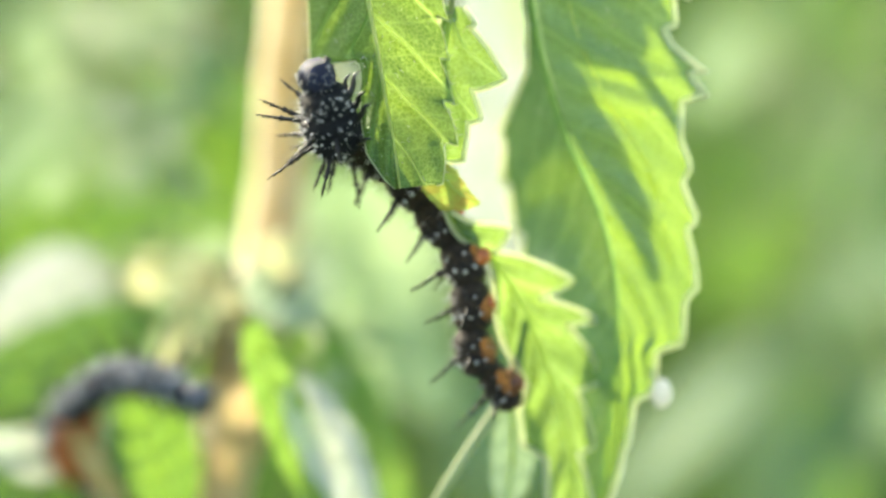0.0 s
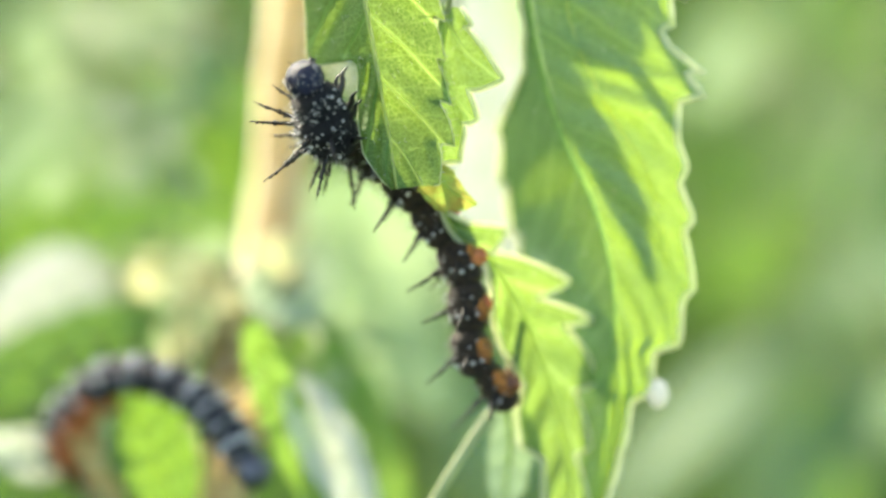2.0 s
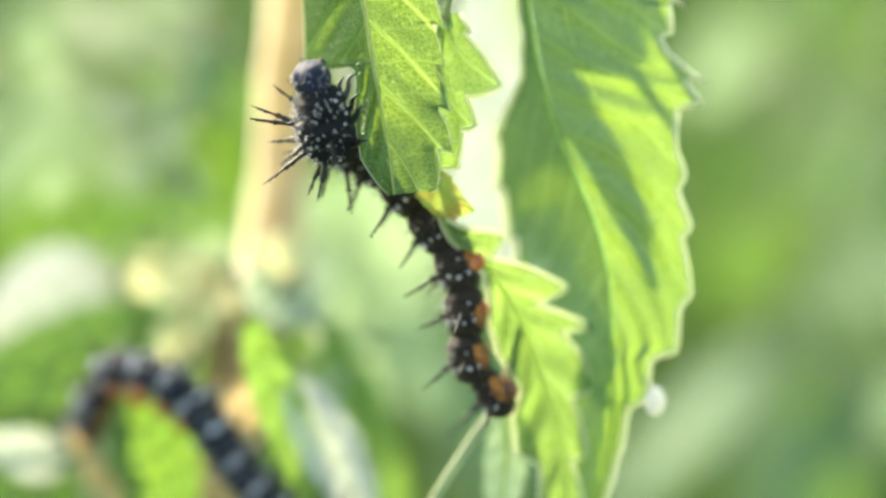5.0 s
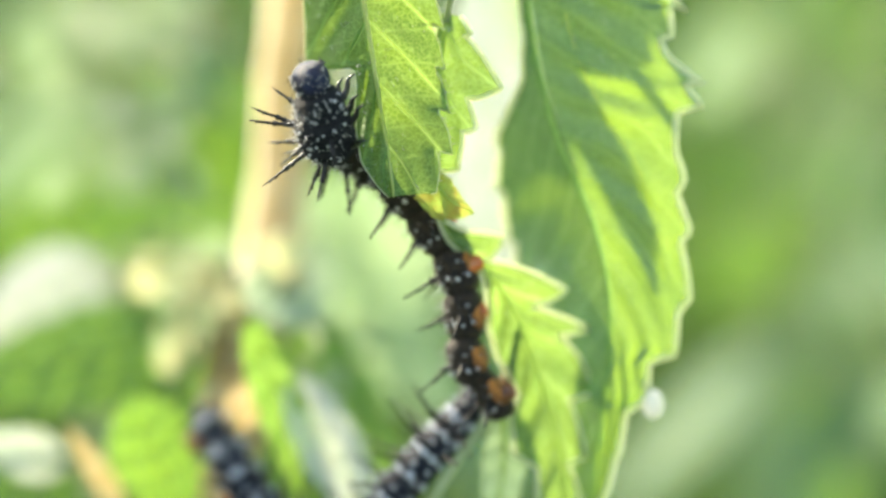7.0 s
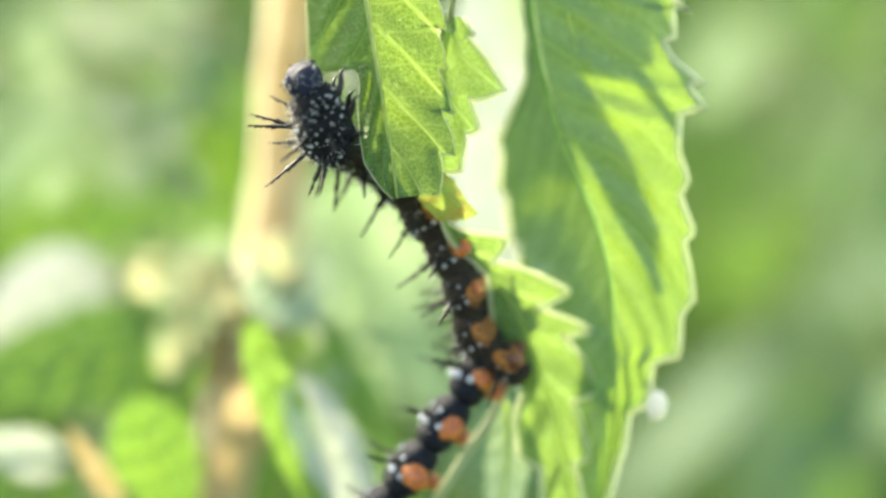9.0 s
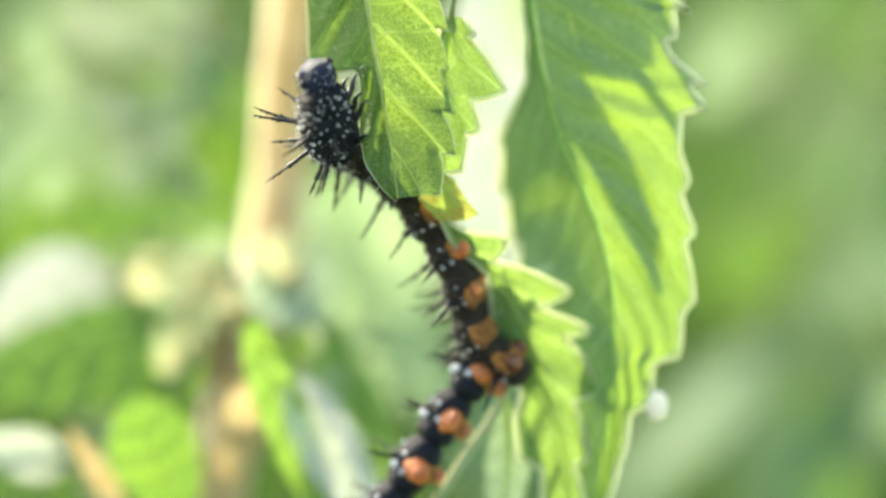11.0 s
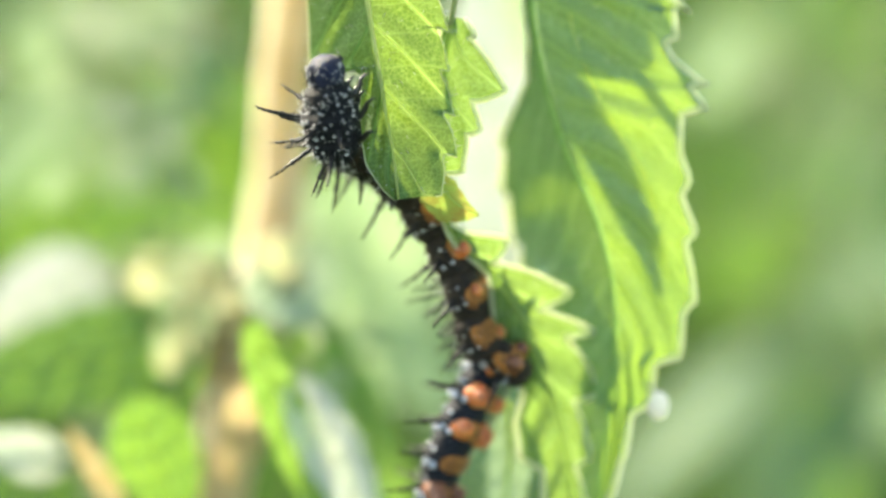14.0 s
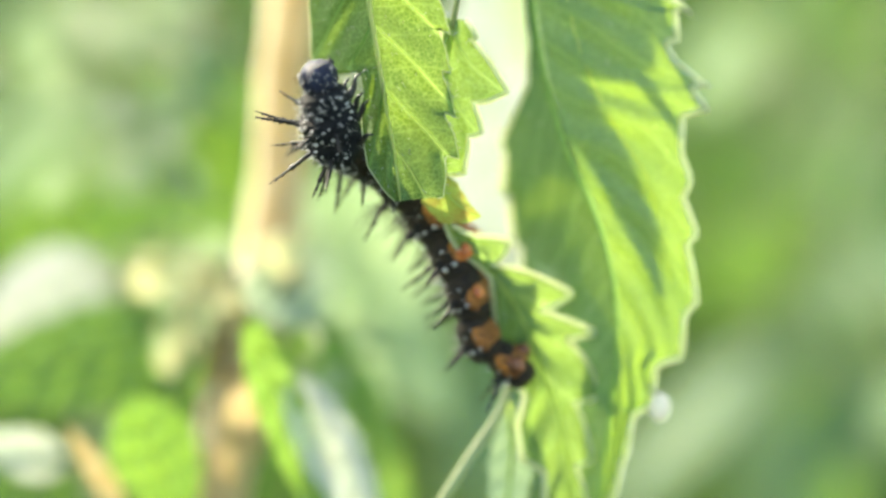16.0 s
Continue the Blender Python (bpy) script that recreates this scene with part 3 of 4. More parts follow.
def far_leaf(plant, joint, tip, root, width, material, label="", lit=1.0, sag=0.0, teeth=11, peak=0.36, pleat=0.07):
    """A nettle leaf out of focus behind the subject, from root to tip, on a stalk from its plant's stem.
    lit: 1 for a leaf turned to the sun, 0 for one edge-on to it."""
    r, t = at(*root), at(*tip)
    bow = Vector((0, sag / 1000, 0))
    w = oval(peak, width)
    way = (t - r).normalized()
    flat = Vector((way.x, way.y, 0)).normalized()
    side = Vector((-flat.y, flat.x, 0))
    fall = -way.z / max(0.2, math.hypot(way.x, way.y))
    reach = side.dot(SUNWARD)
    reach = math.copysign(max(0.16, abs(reach)), reach)
    slope = (0.05 - 0.68 * lit - SUNWARD.z - fall * flat.dot(SUNWARD)) / reach
    slope = max(-2.2, min(2.2, slope))
    return leaf("leaf", [r, r.lerp(t, 0.25) + bow * 0.75, r.lerp(t, 0.5) + bow, r.lerp(t, 0.75) + bow * 0.75, t], w, w, label, material,
                folds=((0, slope), (1, slope)), fold_left=((0, -slope), (1, -slope)), teeth=teeth, tooth=0.18, veins=6, pleat=pleat * width, rib_r=0.12 + 0.04 * width,
                detail=False, parent=plant, petiole=joint)


def tassel(plant, points, seed, count=46, spread=1.1, size=0.75):
    """A drooping string of small pale nettle flowers."""
    rnd = random.Random(seed)
    pts = spline([at(*c) for c in points], count)
    bm = bmesh.new()
    tube(bm, pts[::4] + [pts[-1]], 0.00018, 5)
    for p in pts:
        off = Vector((rnd.gauss(0, spread), rnd.gauss(0, spread * 0.6), rnd.gauss(0, spread))) / 1000
        ball(bm, p + off, size / 1000 * rnd.uniform(0.6, 1.2), (1, 0.85, 1), 6, 4)
    tagged(part("flower_string", bm, FLOWER, plant, "cream-green nettle flowers"), kind="stuff")


build_ground()
build_grass()



def rooted(x, y):
    return SIGHT.inverted() @ Vector((x, y, 0.0))


# The tan nettle stem behind the subject, with its joint and leaves.
tan = stalk("nettle_plant", [at(790, -460, 40), at(690, -270, 46), at(570, -120, 51), at(512, 0, 52), at(500, 200, 52), at(486, 420, 51), at(450, 570, 50), at(420, 680, 49), at(385, 880, 48), at(345, 1200, 48), rooted(-0.02, 0.07)],
      [(0, 2.8), (1, 3.6)], STEM, "nettle plant with a tan dry stem and drooping leaves", nodes=(0.118,))
J = at(438, 585, 50)
far_leaf(tan, at(385, 880, 48), (225, 695, 36), (345, 965, 37), 4.6, LEAF, "bright yellow-green leaf", 1, peak=0.6)
far_leaf(tan, at(385, 880, 48), (118, 755, 35), (215, 900, 36), 1.2, LEAF_TAN, "withered brownish leaf", 1)
far_leaf(tan, J, (585, 960, 27), (440, 560, 29), 2.5, LEAF_YOUNG, "narrow bright leaf", 1)
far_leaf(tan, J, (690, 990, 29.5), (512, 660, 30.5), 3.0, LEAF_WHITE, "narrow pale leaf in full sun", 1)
far_leaf(tan, J, (735, 970, 52), (520, 560, 54), 4.8, LEAF_YOUNG, "broad drooping leaf", 0.85, pleat=0.02)
far_leaf(tan, J, (690, 740, 58), (510, 520, 58), 5.0, LEAF_PALE, "pale sunlit leaf", 0.8)
far_leaf(tan, J, (-120, 690, 52), (350, 590, 55), 6.0, LEAF, "shaded leaf", 0.4)
far_leaf(tan, J, (-60, 600, 62), (190, 470, 66), 5.5, LEAF_GLARE, "pale leaf in glaring sun", 1)
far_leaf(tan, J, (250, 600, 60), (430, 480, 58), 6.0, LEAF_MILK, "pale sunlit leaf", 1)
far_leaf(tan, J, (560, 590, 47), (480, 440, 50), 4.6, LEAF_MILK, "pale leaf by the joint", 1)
far_leaf(tan, J, (300, 690, 52), (330, 555, 52), 2.8, LEAF_PALE, "small pale leaf", 1)
far_leaf(tan, at(420, 680, 49), (400, 860, 42), (450, 640, 46), 3.2, LEAF_TAN, "withered tan leaf", 1)
far_leaf(tan, at(385, 880, 48), (150, 920, 44), (-90, 800, 42), 6.0, LEAF, "dark leaf", 0.3)
far_leaf(tan, at(385, 880, 48), (-40, 770, 40), (115, 830, 44), 2.6, LEAF_WHITE, "pale leaf tip", 1)
far_leaf(tan, at(472, 420, 51), (130, 360, 78), (400, 470, 70), 5.0, LEAF, "green leaf", 0.5)
far_leaf(tan, at(472, 420, 51), (690, 640, 80), (590, 300, 70), 8.0, LEAF_PALE, "pale leaf", 1.0, pleat=0.02)
far_leaf(tan, J, (790, 760, 104), (650, 480, 100), 5.5, LEAF_PALE, "pale leaf", 0.5, pleat=0.02)
far_leaf(tan, J, (360, 680, 45), (436, 556, 47), 2.4, LEAF_BROWN, "withered brown leaf", 0.5)
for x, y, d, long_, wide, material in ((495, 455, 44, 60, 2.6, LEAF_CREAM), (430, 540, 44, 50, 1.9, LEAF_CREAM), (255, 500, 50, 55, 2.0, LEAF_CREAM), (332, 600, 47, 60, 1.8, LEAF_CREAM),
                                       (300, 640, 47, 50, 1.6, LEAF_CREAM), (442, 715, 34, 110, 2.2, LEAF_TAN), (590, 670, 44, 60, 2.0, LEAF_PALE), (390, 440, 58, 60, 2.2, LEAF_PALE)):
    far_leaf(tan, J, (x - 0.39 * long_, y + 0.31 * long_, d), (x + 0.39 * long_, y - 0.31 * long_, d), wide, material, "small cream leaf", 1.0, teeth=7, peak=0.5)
tassel(tan, ((440, 560, 50), (400, 520, 48), (420, 560, 46), (425, 600, 46)), 1, 30)
tassel(tan, ((440, 560, 50), (350, 520, 52), (315, 560, 50), (308, 650, 49)), 2, 44)
tassel(tan, ((440, 540, 50), (340, 470, 56), (265, 470, 56), (245, 520, 55)), 3, 50, 1.6)
tassel(tan, ((450, 540, 50), (490, 480, 48), (500, 440, 47), (515, 500, 47)), 4, 40, 0.9)
tassel(tan, ((440, 560, 50), (380, 500, 54), (340, 500, 54), (330, 540, 54)), 5, 36, 1.4)

# A second plant further back.
back = stalk("nettle_plant", [at(300, -400, 120), at(250, 100, 120), at(200, 500, 120), at(150, 1000, 120), rooted(-0.10, 0.15)], [(0, 2.2), (1, 3.0)], STEM_GREEN,
             "green nettle plant deep in the growth", nodes=(0.2, 0.4))
K = at(240, 150, 120)
far_leaf(back, K, (60, 240, 110), (150, -20, 115), 6.0, LEAF_PALE, "pale grey-green leaf", 0.45)
far_leaf(back, K, (290, 250, 105), (290, -40, 110), 7.5, LEAF_MILK, "pale grey-green leaf", 0.8, pleat=0.02)
far_leaf(back, K, (190, 175, 96), (215, 120, 98), 1.6, LEAF_BROWN, "small withered leaf", 0.3)
far_leaf(back, K, (285, 150, 94), (300, 105, 96), 1.8, LEAF_DRY, "small withered leaf", 0.6)
far_leaf(back, K, (370, 90, 96), (362, 0, 98), 1.4, LEAF_BROWN, "small withered leaf", 0.0)
far_leaf(back, K, (-60, 340, 130), (220, 240, 125), 9.0, LEAF_PALE, "pale sunlit leaf", 0.4)
far_leaf(back, K, (-40, 440, 105), (200, 330, 105), 6.0, LEAF_YOUNG, "sunlit leaf", 0.4)
far_leaf(back, K, (380, 420, 110), (200, 240, 115), 5.0, LEAF_PALE, "pale leaf", 0.6)
far_leaf(back, K, (420, 380, 120), (340, 250, 120), 7.0, LEAF_YOUNG, "sunlit leaf", 1)
far_leaf(back, K, (540, 480, 120), (400, 150, 120), 9.0, LEAF, "shaded leaf", 0.25)
far_leaf(back, at(200, 500, 120), (30, 560, 130), (200, 400, 125), 12.0, LEAF, "sunlit leaf", 1)
far_leaf(back, at(200, 500, 120), (420, 640, 130), (220, 460, 125), 12.0, LEAF_YOUNG, "sunlit leaf", 1)

for tip, root, wide, material, lit in (((250, 300, 84), (225, 262, 86), 1.5, LEAF_WHITE, 0.9), ((345, 190, 84), (318, 150, 86), 1.4, LEAF_PALE, 1.0), ((215, 205, 88), (190, 160, 90), 1.6, LEAF_PALE, 1.0),
                                       ((50, 150, 92), (85, 90, 94), 1.8, LEAF_PALE, 0.9), ((290, 440, 80), (205, 325, 84), 1.5, LEAF_WHITE, 0.8), ((400, 335, 84), (360, 300, 86), 1.9, LEAF_YOUNG, 1.0),
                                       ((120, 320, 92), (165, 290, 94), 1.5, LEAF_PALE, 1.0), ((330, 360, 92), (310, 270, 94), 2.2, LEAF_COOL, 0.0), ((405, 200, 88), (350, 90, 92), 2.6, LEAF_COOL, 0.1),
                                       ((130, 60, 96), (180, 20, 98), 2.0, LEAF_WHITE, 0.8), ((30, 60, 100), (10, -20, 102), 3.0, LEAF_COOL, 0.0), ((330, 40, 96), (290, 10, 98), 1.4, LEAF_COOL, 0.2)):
    far_leaf(back, K, tip, root, wide, material, "small leaf", lit, teeth=7)

rnd = random.Random(23)
for k in range(22):
    x, y, d = rnd.uniform(-40, 430), rnd.uniform(-30, 460), rnd.uniform(64, 96)
    turn, long_ = rnd.uniform(0.2, 2.6), rnd.uniform(35, 80)
    far_leaf(back, K, (x + long_ * math.cos(turn), y + long_ * math.sin(turn), d - 2), (x, y, d), rnd.uniform(0.9, 1.9),
             rnd.choice((LEAF_PALE, LEAF_PALE, LEAF_WHITE, LEAF_COOL, LEAF_YOUNG, LEAF_PALE)), "small leaf", rnd.choice((0.1, 0.5, 0.8, 1.0)), teeth=7)

# Plants far behind on the other side.
side = stalk("nettle_plant", [at(1420, -300, 260), at(1400, 200, 260), at(1380, 700, 260), rooted(0.09, 0.32)], [(0, 2.2), (1, 3.0)], STEM_GREEN,
             "green nettle plant far behind", nodes=(0.3,))
S = at(1400, 200, 260)
far_leaf(side, S, (1200, 200, 180), (1340, 40, 200), 5.0, LEAF_PALE, "pale leaf", 0.8)
far_leaf(side, S, (1300, 20, 280), (1560, 0, 270), 10.0, LEAF, "olive leaf", 0.4)
far_leaf(side, S, (1600, 400, 210), (1430, 200, 220), 16.0, LEAF_YOUNG, "green leaf", 0.9)
far_leaf(side, S, (1240, 540, 190), (1400, 390, 200), 7.0, LEAF, "green leaf", 0.6)
far_leaf(side, S, (1270, 420, 220), (1330, 210, 240), 9.0, LEAF, "shaded leaf", 0.25)
far_leaf(side, at(1390, 450, 260), (1620, 530, 200), (1500, 430, 215), 8.0, LEAF_PALE, "yellowish pale leaf", 1.0)
far_leaf(side, at(1390, 450, 260), (1040, 950, 150), (1345, 620, 180), 4.0, LEAF_MILK, "pale leaf with glare in its colour", 0.5)
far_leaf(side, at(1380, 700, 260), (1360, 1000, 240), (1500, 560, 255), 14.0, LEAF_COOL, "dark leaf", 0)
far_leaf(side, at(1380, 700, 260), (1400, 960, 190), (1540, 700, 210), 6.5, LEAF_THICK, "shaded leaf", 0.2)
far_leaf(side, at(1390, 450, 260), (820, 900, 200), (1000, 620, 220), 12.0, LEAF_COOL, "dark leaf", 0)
far_leaf(side, at(1390, 450, 260), (680, 620, 220), (760, 330, 240), 10.0, LEAF_PALE, "pale leaf", 0.55)

for k in range(16):
    x, y, d = rnd.uniform(1230, 1600), rnd.uniform(-30, 900), rnd.uniform(110, 190)
    turn, long_ = rnd.uniform(0.2, 2.9), rnd.uniform(50, 120)
    far_leaf(side, S if y < 450 else at(1380, 700, 260), (x + long_ * math.cos(turn), y + long_ * math.sin(turn), d - 3), (x, y, d), rnd.uniform(1.4, 3.2),
             rnd.choice((LEAF, LEAF_PALE, LEAF_COOL, LEAF_COOL)), "small leaf", rnd.choice((0.1, 0.4, 0.7)), teeth=7)

TOP = at(700, -290, 45.5)

# ---- the leaves in focus ----
fore = []
# The chewed leaf on which the caterpillars feed; its lower end bends towards the lens.
fore.append(leaf("nettle_leaf", [at(636, -110, -0.6), at(652, 0, 0), at(668, 90, 0.4), at(680, 160, 0.8), at(688, 208, 1.2), at(692, 226, 1.1), at(708, 334, -0.4)],
     [(0, 5.7), (0.25, 6.3), (0.40, 6.9), (0.437, 6.9), (0.452, 2.6), (0.475, 2.0), (0.53, 2.0), (0.60, 2.5), (0.74, 2.8), (0.84, 2.8), (0.91, 2.0), (0.96, 1.3), (1, 0.5)],
     [(0, 7.0), (0.3, 6.5), (0.6, 5.9), (0.80, 5.4), (0.9, 4.4), (1, 3.6)],
     "bright green nettle leaf with a chewed edge", LEAF_FRONT, folds=((0, 0.4), (0.58, 0.4), (0.72, 0.12), (1, 0.0)), fold_left=((0, 1.13), (0.44, 1.13), (0.5, 1.0), (0.62, 0.9), (0.75, 0.1), (1, 0.1)),
     teeth=6, tooth=0.20, lean=1.1, veins=4, skew=1.3, pleat=0.62, rib_r=0.30, vein_r=0.11, rib_mat=VEIN_PALE, left_teeth=False, petiole=TOP, bristles=150))
# The eaten leaf behind it, of which a toothed strip is left along a rib.
eaten = leaf("nettle_leaf", [at(800, 10, 4.2), at(786, 100, 4.2), at(780, 200, 4.2), at(780, 300, 4.8), at(805, 400, 6.2), at(868, 458, 8.8), at(920, 532, 10.8), at(950, 600, 12.0), at(976, 670, 12.8), at(1008, 797, 13.6), at(1014, 910, 14.2)],
     [(0, 1.0), (0.2, 1.0), (0.34, 0.3), (0.50, 0.4), (0.55, 1.8), (0.60, 3.0), (0.66, 3.4), (0.74, 2.6), (0.79, 4.2), (0.86, 4.6), (0.895, 2.4), (1, 2.6)],
     [(0, 1.2), (0.05, 2.4), (0.10, 2.9), (0.20, 2.8), (0.25, 1.0), (0.29, 0.3), (0.37, 0.3), (0.45, 0.5), (0.50, 0.5), (0.597, 1.4), (0.665, 3.2), (0.72, 3.0), (0.78, 2.0), (0.88, 0.7), (1, 0.6)],
     "half-eaten nettle leaf with a toothed yellow-green edge", LEAF_EATEN, folds=((0, -0.1), (0.3, -0.05), (0.45, 0.3), (1, 0.3)), fold_left=((0, 0.4), (0.5, 0.2), (0.7, 0.1), (0.8, 0.1), (1, 0.0)), teeth=11, tooth=0.55, lean=0.45,
     tips=((0.03, 0.9, 0.7), (0.145, 3.6, 0.5), (0.205, 1.2, 0.7), (0.275, 1.6, 0.8), (0.37, 0.3, 0.8), (0.485, 3.0, 0.8), (0.597, 4.6, 0.82), (0.665, 4.0, 0.8), (0.78, 2.6, 0.85), (0.888, 1.8, 0.85), (1.0, 1.5, 0.85)),
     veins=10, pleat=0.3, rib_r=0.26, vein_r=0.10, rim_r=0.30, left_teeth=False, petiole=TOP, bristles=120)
bm = bmesh.new()
tube(bm, spline([at(920, 560, 12), at(912, 640, 13), at(888, 705, 13.4), at(833, 790, 13), at(772, 890, 13), at(680, 1060, 13)], 24), [0.00042 + 0.00001 * k for k in range(24)], 10)
part("leaf_stalk", bm, STEM_GREEN, eaten, "pale green leaf stalk")
leaf("withered_lobe", [at(776, 280, 3.9), at(790, 320, 3.7), at(816, 345, 3.6), at(850, 361, 3.9)], [(0, 0.4), (0.3, 2.6), (0.6, 2.2), (0.85, 1.0), (1, 0.1)], [(0, 0.3), (0.3, 1.5), (0.7, 1.0), (1, 0.1)],
     "yellowed lobe with brown spots", LEAF_DRY, folds=((0, 0.3), (1, 0.3)), teeth=3, tooth=0.1, veins=3, pleat=0.1, rib_r=0.12, detail=False, parent=eaten)
leaf("lower_lobe", [at(903, 690, 15), at(908, 760, 16), at(905, 830, 17), at(890, 920, 18)], oval(0.5, 2.2), oval(0.5, 2.3), "pale translucent lobe", LEAF_PALE,
     folds=((0, -0.6), (1, -0.6)), fold_left=((0, 0.7), (1, 0.7)), teeth=5, tooth=0.15, veins=5, pleat=0.07, rib_r=0.3, detail=False, parent=eaten)
fore.append(eaten)
# The large pleated leaf hanging behind.
fore.append(leaf("nettle_leaf", [at(925, -150, 9), at(950, 60, 10), at(1000, 240, 10.5), at(1055, 360, 11), at(1085, 470, 11.8), at(1093, 590, 12.4), at(1080, 720, 13.4), at(1050, 960, 15.4)],
     [(0, 0.6), (0.17, 0.7), (0.23, 1.6), (0.3, 5.4), (0.4, 7.6), (0.6, 9.0), (0.8, 6), (1, 1)],
     [(0, 10.0), (0.10, 12), (0.15, 15.0), (0.20, 13.0), (0.25, 13.0), (0.31, 14.6), (0.36, 13.4), (0.42, 10.0), (0.566, 7.8), (0.64, 6.9), (0.672, 6.3), (0.69, 4.2), (0.752, 3.7), (0.77, 2.5), (0.85, 1.9), (0.91, 1.3), (1, 0.6)],
     "large pleated nettle leaf with a toothed sunlit edge", LEAF_COOL, folds=((0, 0.0), (1, 0.05)), fold_left=((0, 1.2), (0.3, 1.45), (0.42, 1.36), (0.5, 1.1), (0.55, 0.9), (0.62, 0.75), (1, 0.7)), teeth=13, tooth=0.12,
     crease=((0, 0, 3.0, -0.15), (0.2, 0, 4.0, -0.15), (0.36, 0, 5.6, -0.15), (0.43, 1.6, 6.2, -0.15), (0.5, 2.6, 5.8, -0.15), (0.57, 4.6, 5.6, -0.15), (0.6, 5.4, 5.4, -0.15), (1, 5.4, 5.4, -0.15)),
     veins=13, skew=2.6, pleat=0.39, smooth_left=0.12, rib_r=0.42, vein_r=0.08, rim_r=0.38, rib_mat=VEIN_SHADE, petiole=TOP, bristles=160))
# Two unseen leaves added up the sun's line to cast the big leaf's shade.
shade_caster = leaf("nettle_leaf", [at(*c) + SUNWARD * 0.085 for c in ((985, -90, 10), (966, 60, 10), (952, 200, 10.5), (982, 330, 11), (1005, 400, 11.5))],
     [(0, 2.0), (0.16, 3.0), (0.32, 2.8), (0.75, 2.8), (0.9, 2.0), (1, 0.4)],
     [(0, 8.5), (0.13, 9.6), (0.345, 9.6), (0.385, 2.6), (0.75, 2.4), (0.9, 1.8), (1, 0.4)],
     "added unseen leaf that shades the big leaf", LEAF_THICK, folds=((0, 0.0), (1, 0.0)), teeth=9, tooth=0.08, veins=7, pleat=0.3, petiole=TOP)
fore.append(shade_caster)
shade_caster = leaf("nettle_leaf", [at(*c) + SUNWARD * 0.075 for c in ((955, 60, 10), (996, 150, 10), (1050, 240, 10.5), (1082, 300, 11), (1109, 350, 11), (1130, 390, 11), (1160, 455, 11), (1182, 530, 11))],
     [(0, 1.6), (0.2, 2.0), (0.4, 1.8), (0.6, 1.7), (0.8, 1.2), (1, 0.2)], [(0, 1.6), (0.2, 2.0), (0.4, 1.8), (0.6, 1.7), (0.8, 1.0), (1, 0.2)],
     "narrow added unseen leaf that shades the big leaf", LEAF_THICK, folds=((0, 0.0), (1, 0.0)), teeth=9, tooth=0.06, veins=7, pleat=0.2, petiole=TOP)
fore.append(shade_caster)
# A pale leaf seen between them; its full glare is put into its colour.
far_leaf(tan, at(500, 0, 52), (635, 180, 44), (590, 80, 46), 1.9, LEAF_CREAM, "small cream leaf", 1.0)
far_leaf(tan, TOP, (962, 190, 46), (938, -120, 48), 3.4, LEAF_PALE, "pale grey-green leaf", 0.8)
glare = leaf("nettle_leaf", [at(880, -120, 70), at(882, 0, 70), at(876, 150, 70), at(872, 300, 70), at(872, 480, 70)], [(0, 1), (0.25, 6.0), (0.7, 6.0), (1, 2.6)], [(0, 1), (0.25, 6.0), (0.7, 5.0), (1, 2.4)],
     "pale nettle leaf underside in glaring sun", LEAF_GLARE, folds=((0, 0.4), (1, 0.4)), fold_left=((0, -0.4), (1, -0.4)), teeth=8, tooth=0.3, veins=6, pleat=0.3, petiole=TOP)

# A small white bud that clings to the big leaf's edge.
bud = thing("white_bud", at(1170, 692, 13.2), "small white downy bud clinging to the leaf edge", "bud")
bm = bmesh.new()
ball(bm, at(1170, 696, 13.2), 0.00120, (0.95, 1.25, 0.9), 16, 12)
part("bud_body", bm, DEW, bud)
bm = bmesh.new()
tube(bm, [at(1164, 680, 13.2), at(1155, 665, 13.1), at(1143, 650, 13)], [0.0003, 0.00022, 0.00015], 6)
part("bud_stalk", bm, STEM_GREEN, bud)
fore.append(bud)


# ---- what moves ----
def sway(t):
    """How the nettle shoot drifts, as a small shift and lean."""
    rows = [(0, 0, 0, 0), (0.5, -2, 2, 0), (1, -1, 3, 0), (1.5, -7, 3, 0.02), (2, -6, 1, 0.02), (2.5, -8, 4.5, 0.05), (3, -9, 5.5, 0.06), (3.5, -11, 7, 0.15), (4, -9, 8, 0.15),
            (6.5, -14, 16, 0.7), (7, -12, 15.5, 0.7), (7.5, -11, 17, 0.7), (8, -5, 16.5, 0.6), (8.5, -7, 17, 0.6), (9, -6, 18, 0.6), (11.5, -5, 18.5, 0.6), (12, -6.5, 19, 0.6),
            (12.5, -6, 19.5, 0.6), (13, -5, 20, 0.6), (13.5, -3, 20, 0.5), (14, -3, 20, 0.5), (14.5, -3.5, 19, 0.5), (15, -2, 19, 0.5), (15.5, 0, 19.5, 0.5), (16, 0, 23, 0.5)]
    for a, b in zip(rows, rows[1:]):
        if t <= b[0]:
            f = (t - a[0]) / (b[0] - a[0])
            dx, dy, lean = (a[k] + (b[k] - a[k]) * f for k in (1, 2, 3))
            break
    pivot = at(800, 420, 5)
    return Matrix.Translation(Vector((dx * G, -dy * G, 0)) + pivot) @ Matrix.Rotation(radians(-lean), 4, "Z") @ Matrix.Translation(-pivot)


SWAY_TIMES = [0, 0.5, 1, 1.5, 2, 2.5, 3, 3.5, 4, 6.5, 7, 7.5, 8, 8.5, 9, 11.5, 12, 12.5, 13, 13.5, 14, 14.5, 15, 15.5, 16]

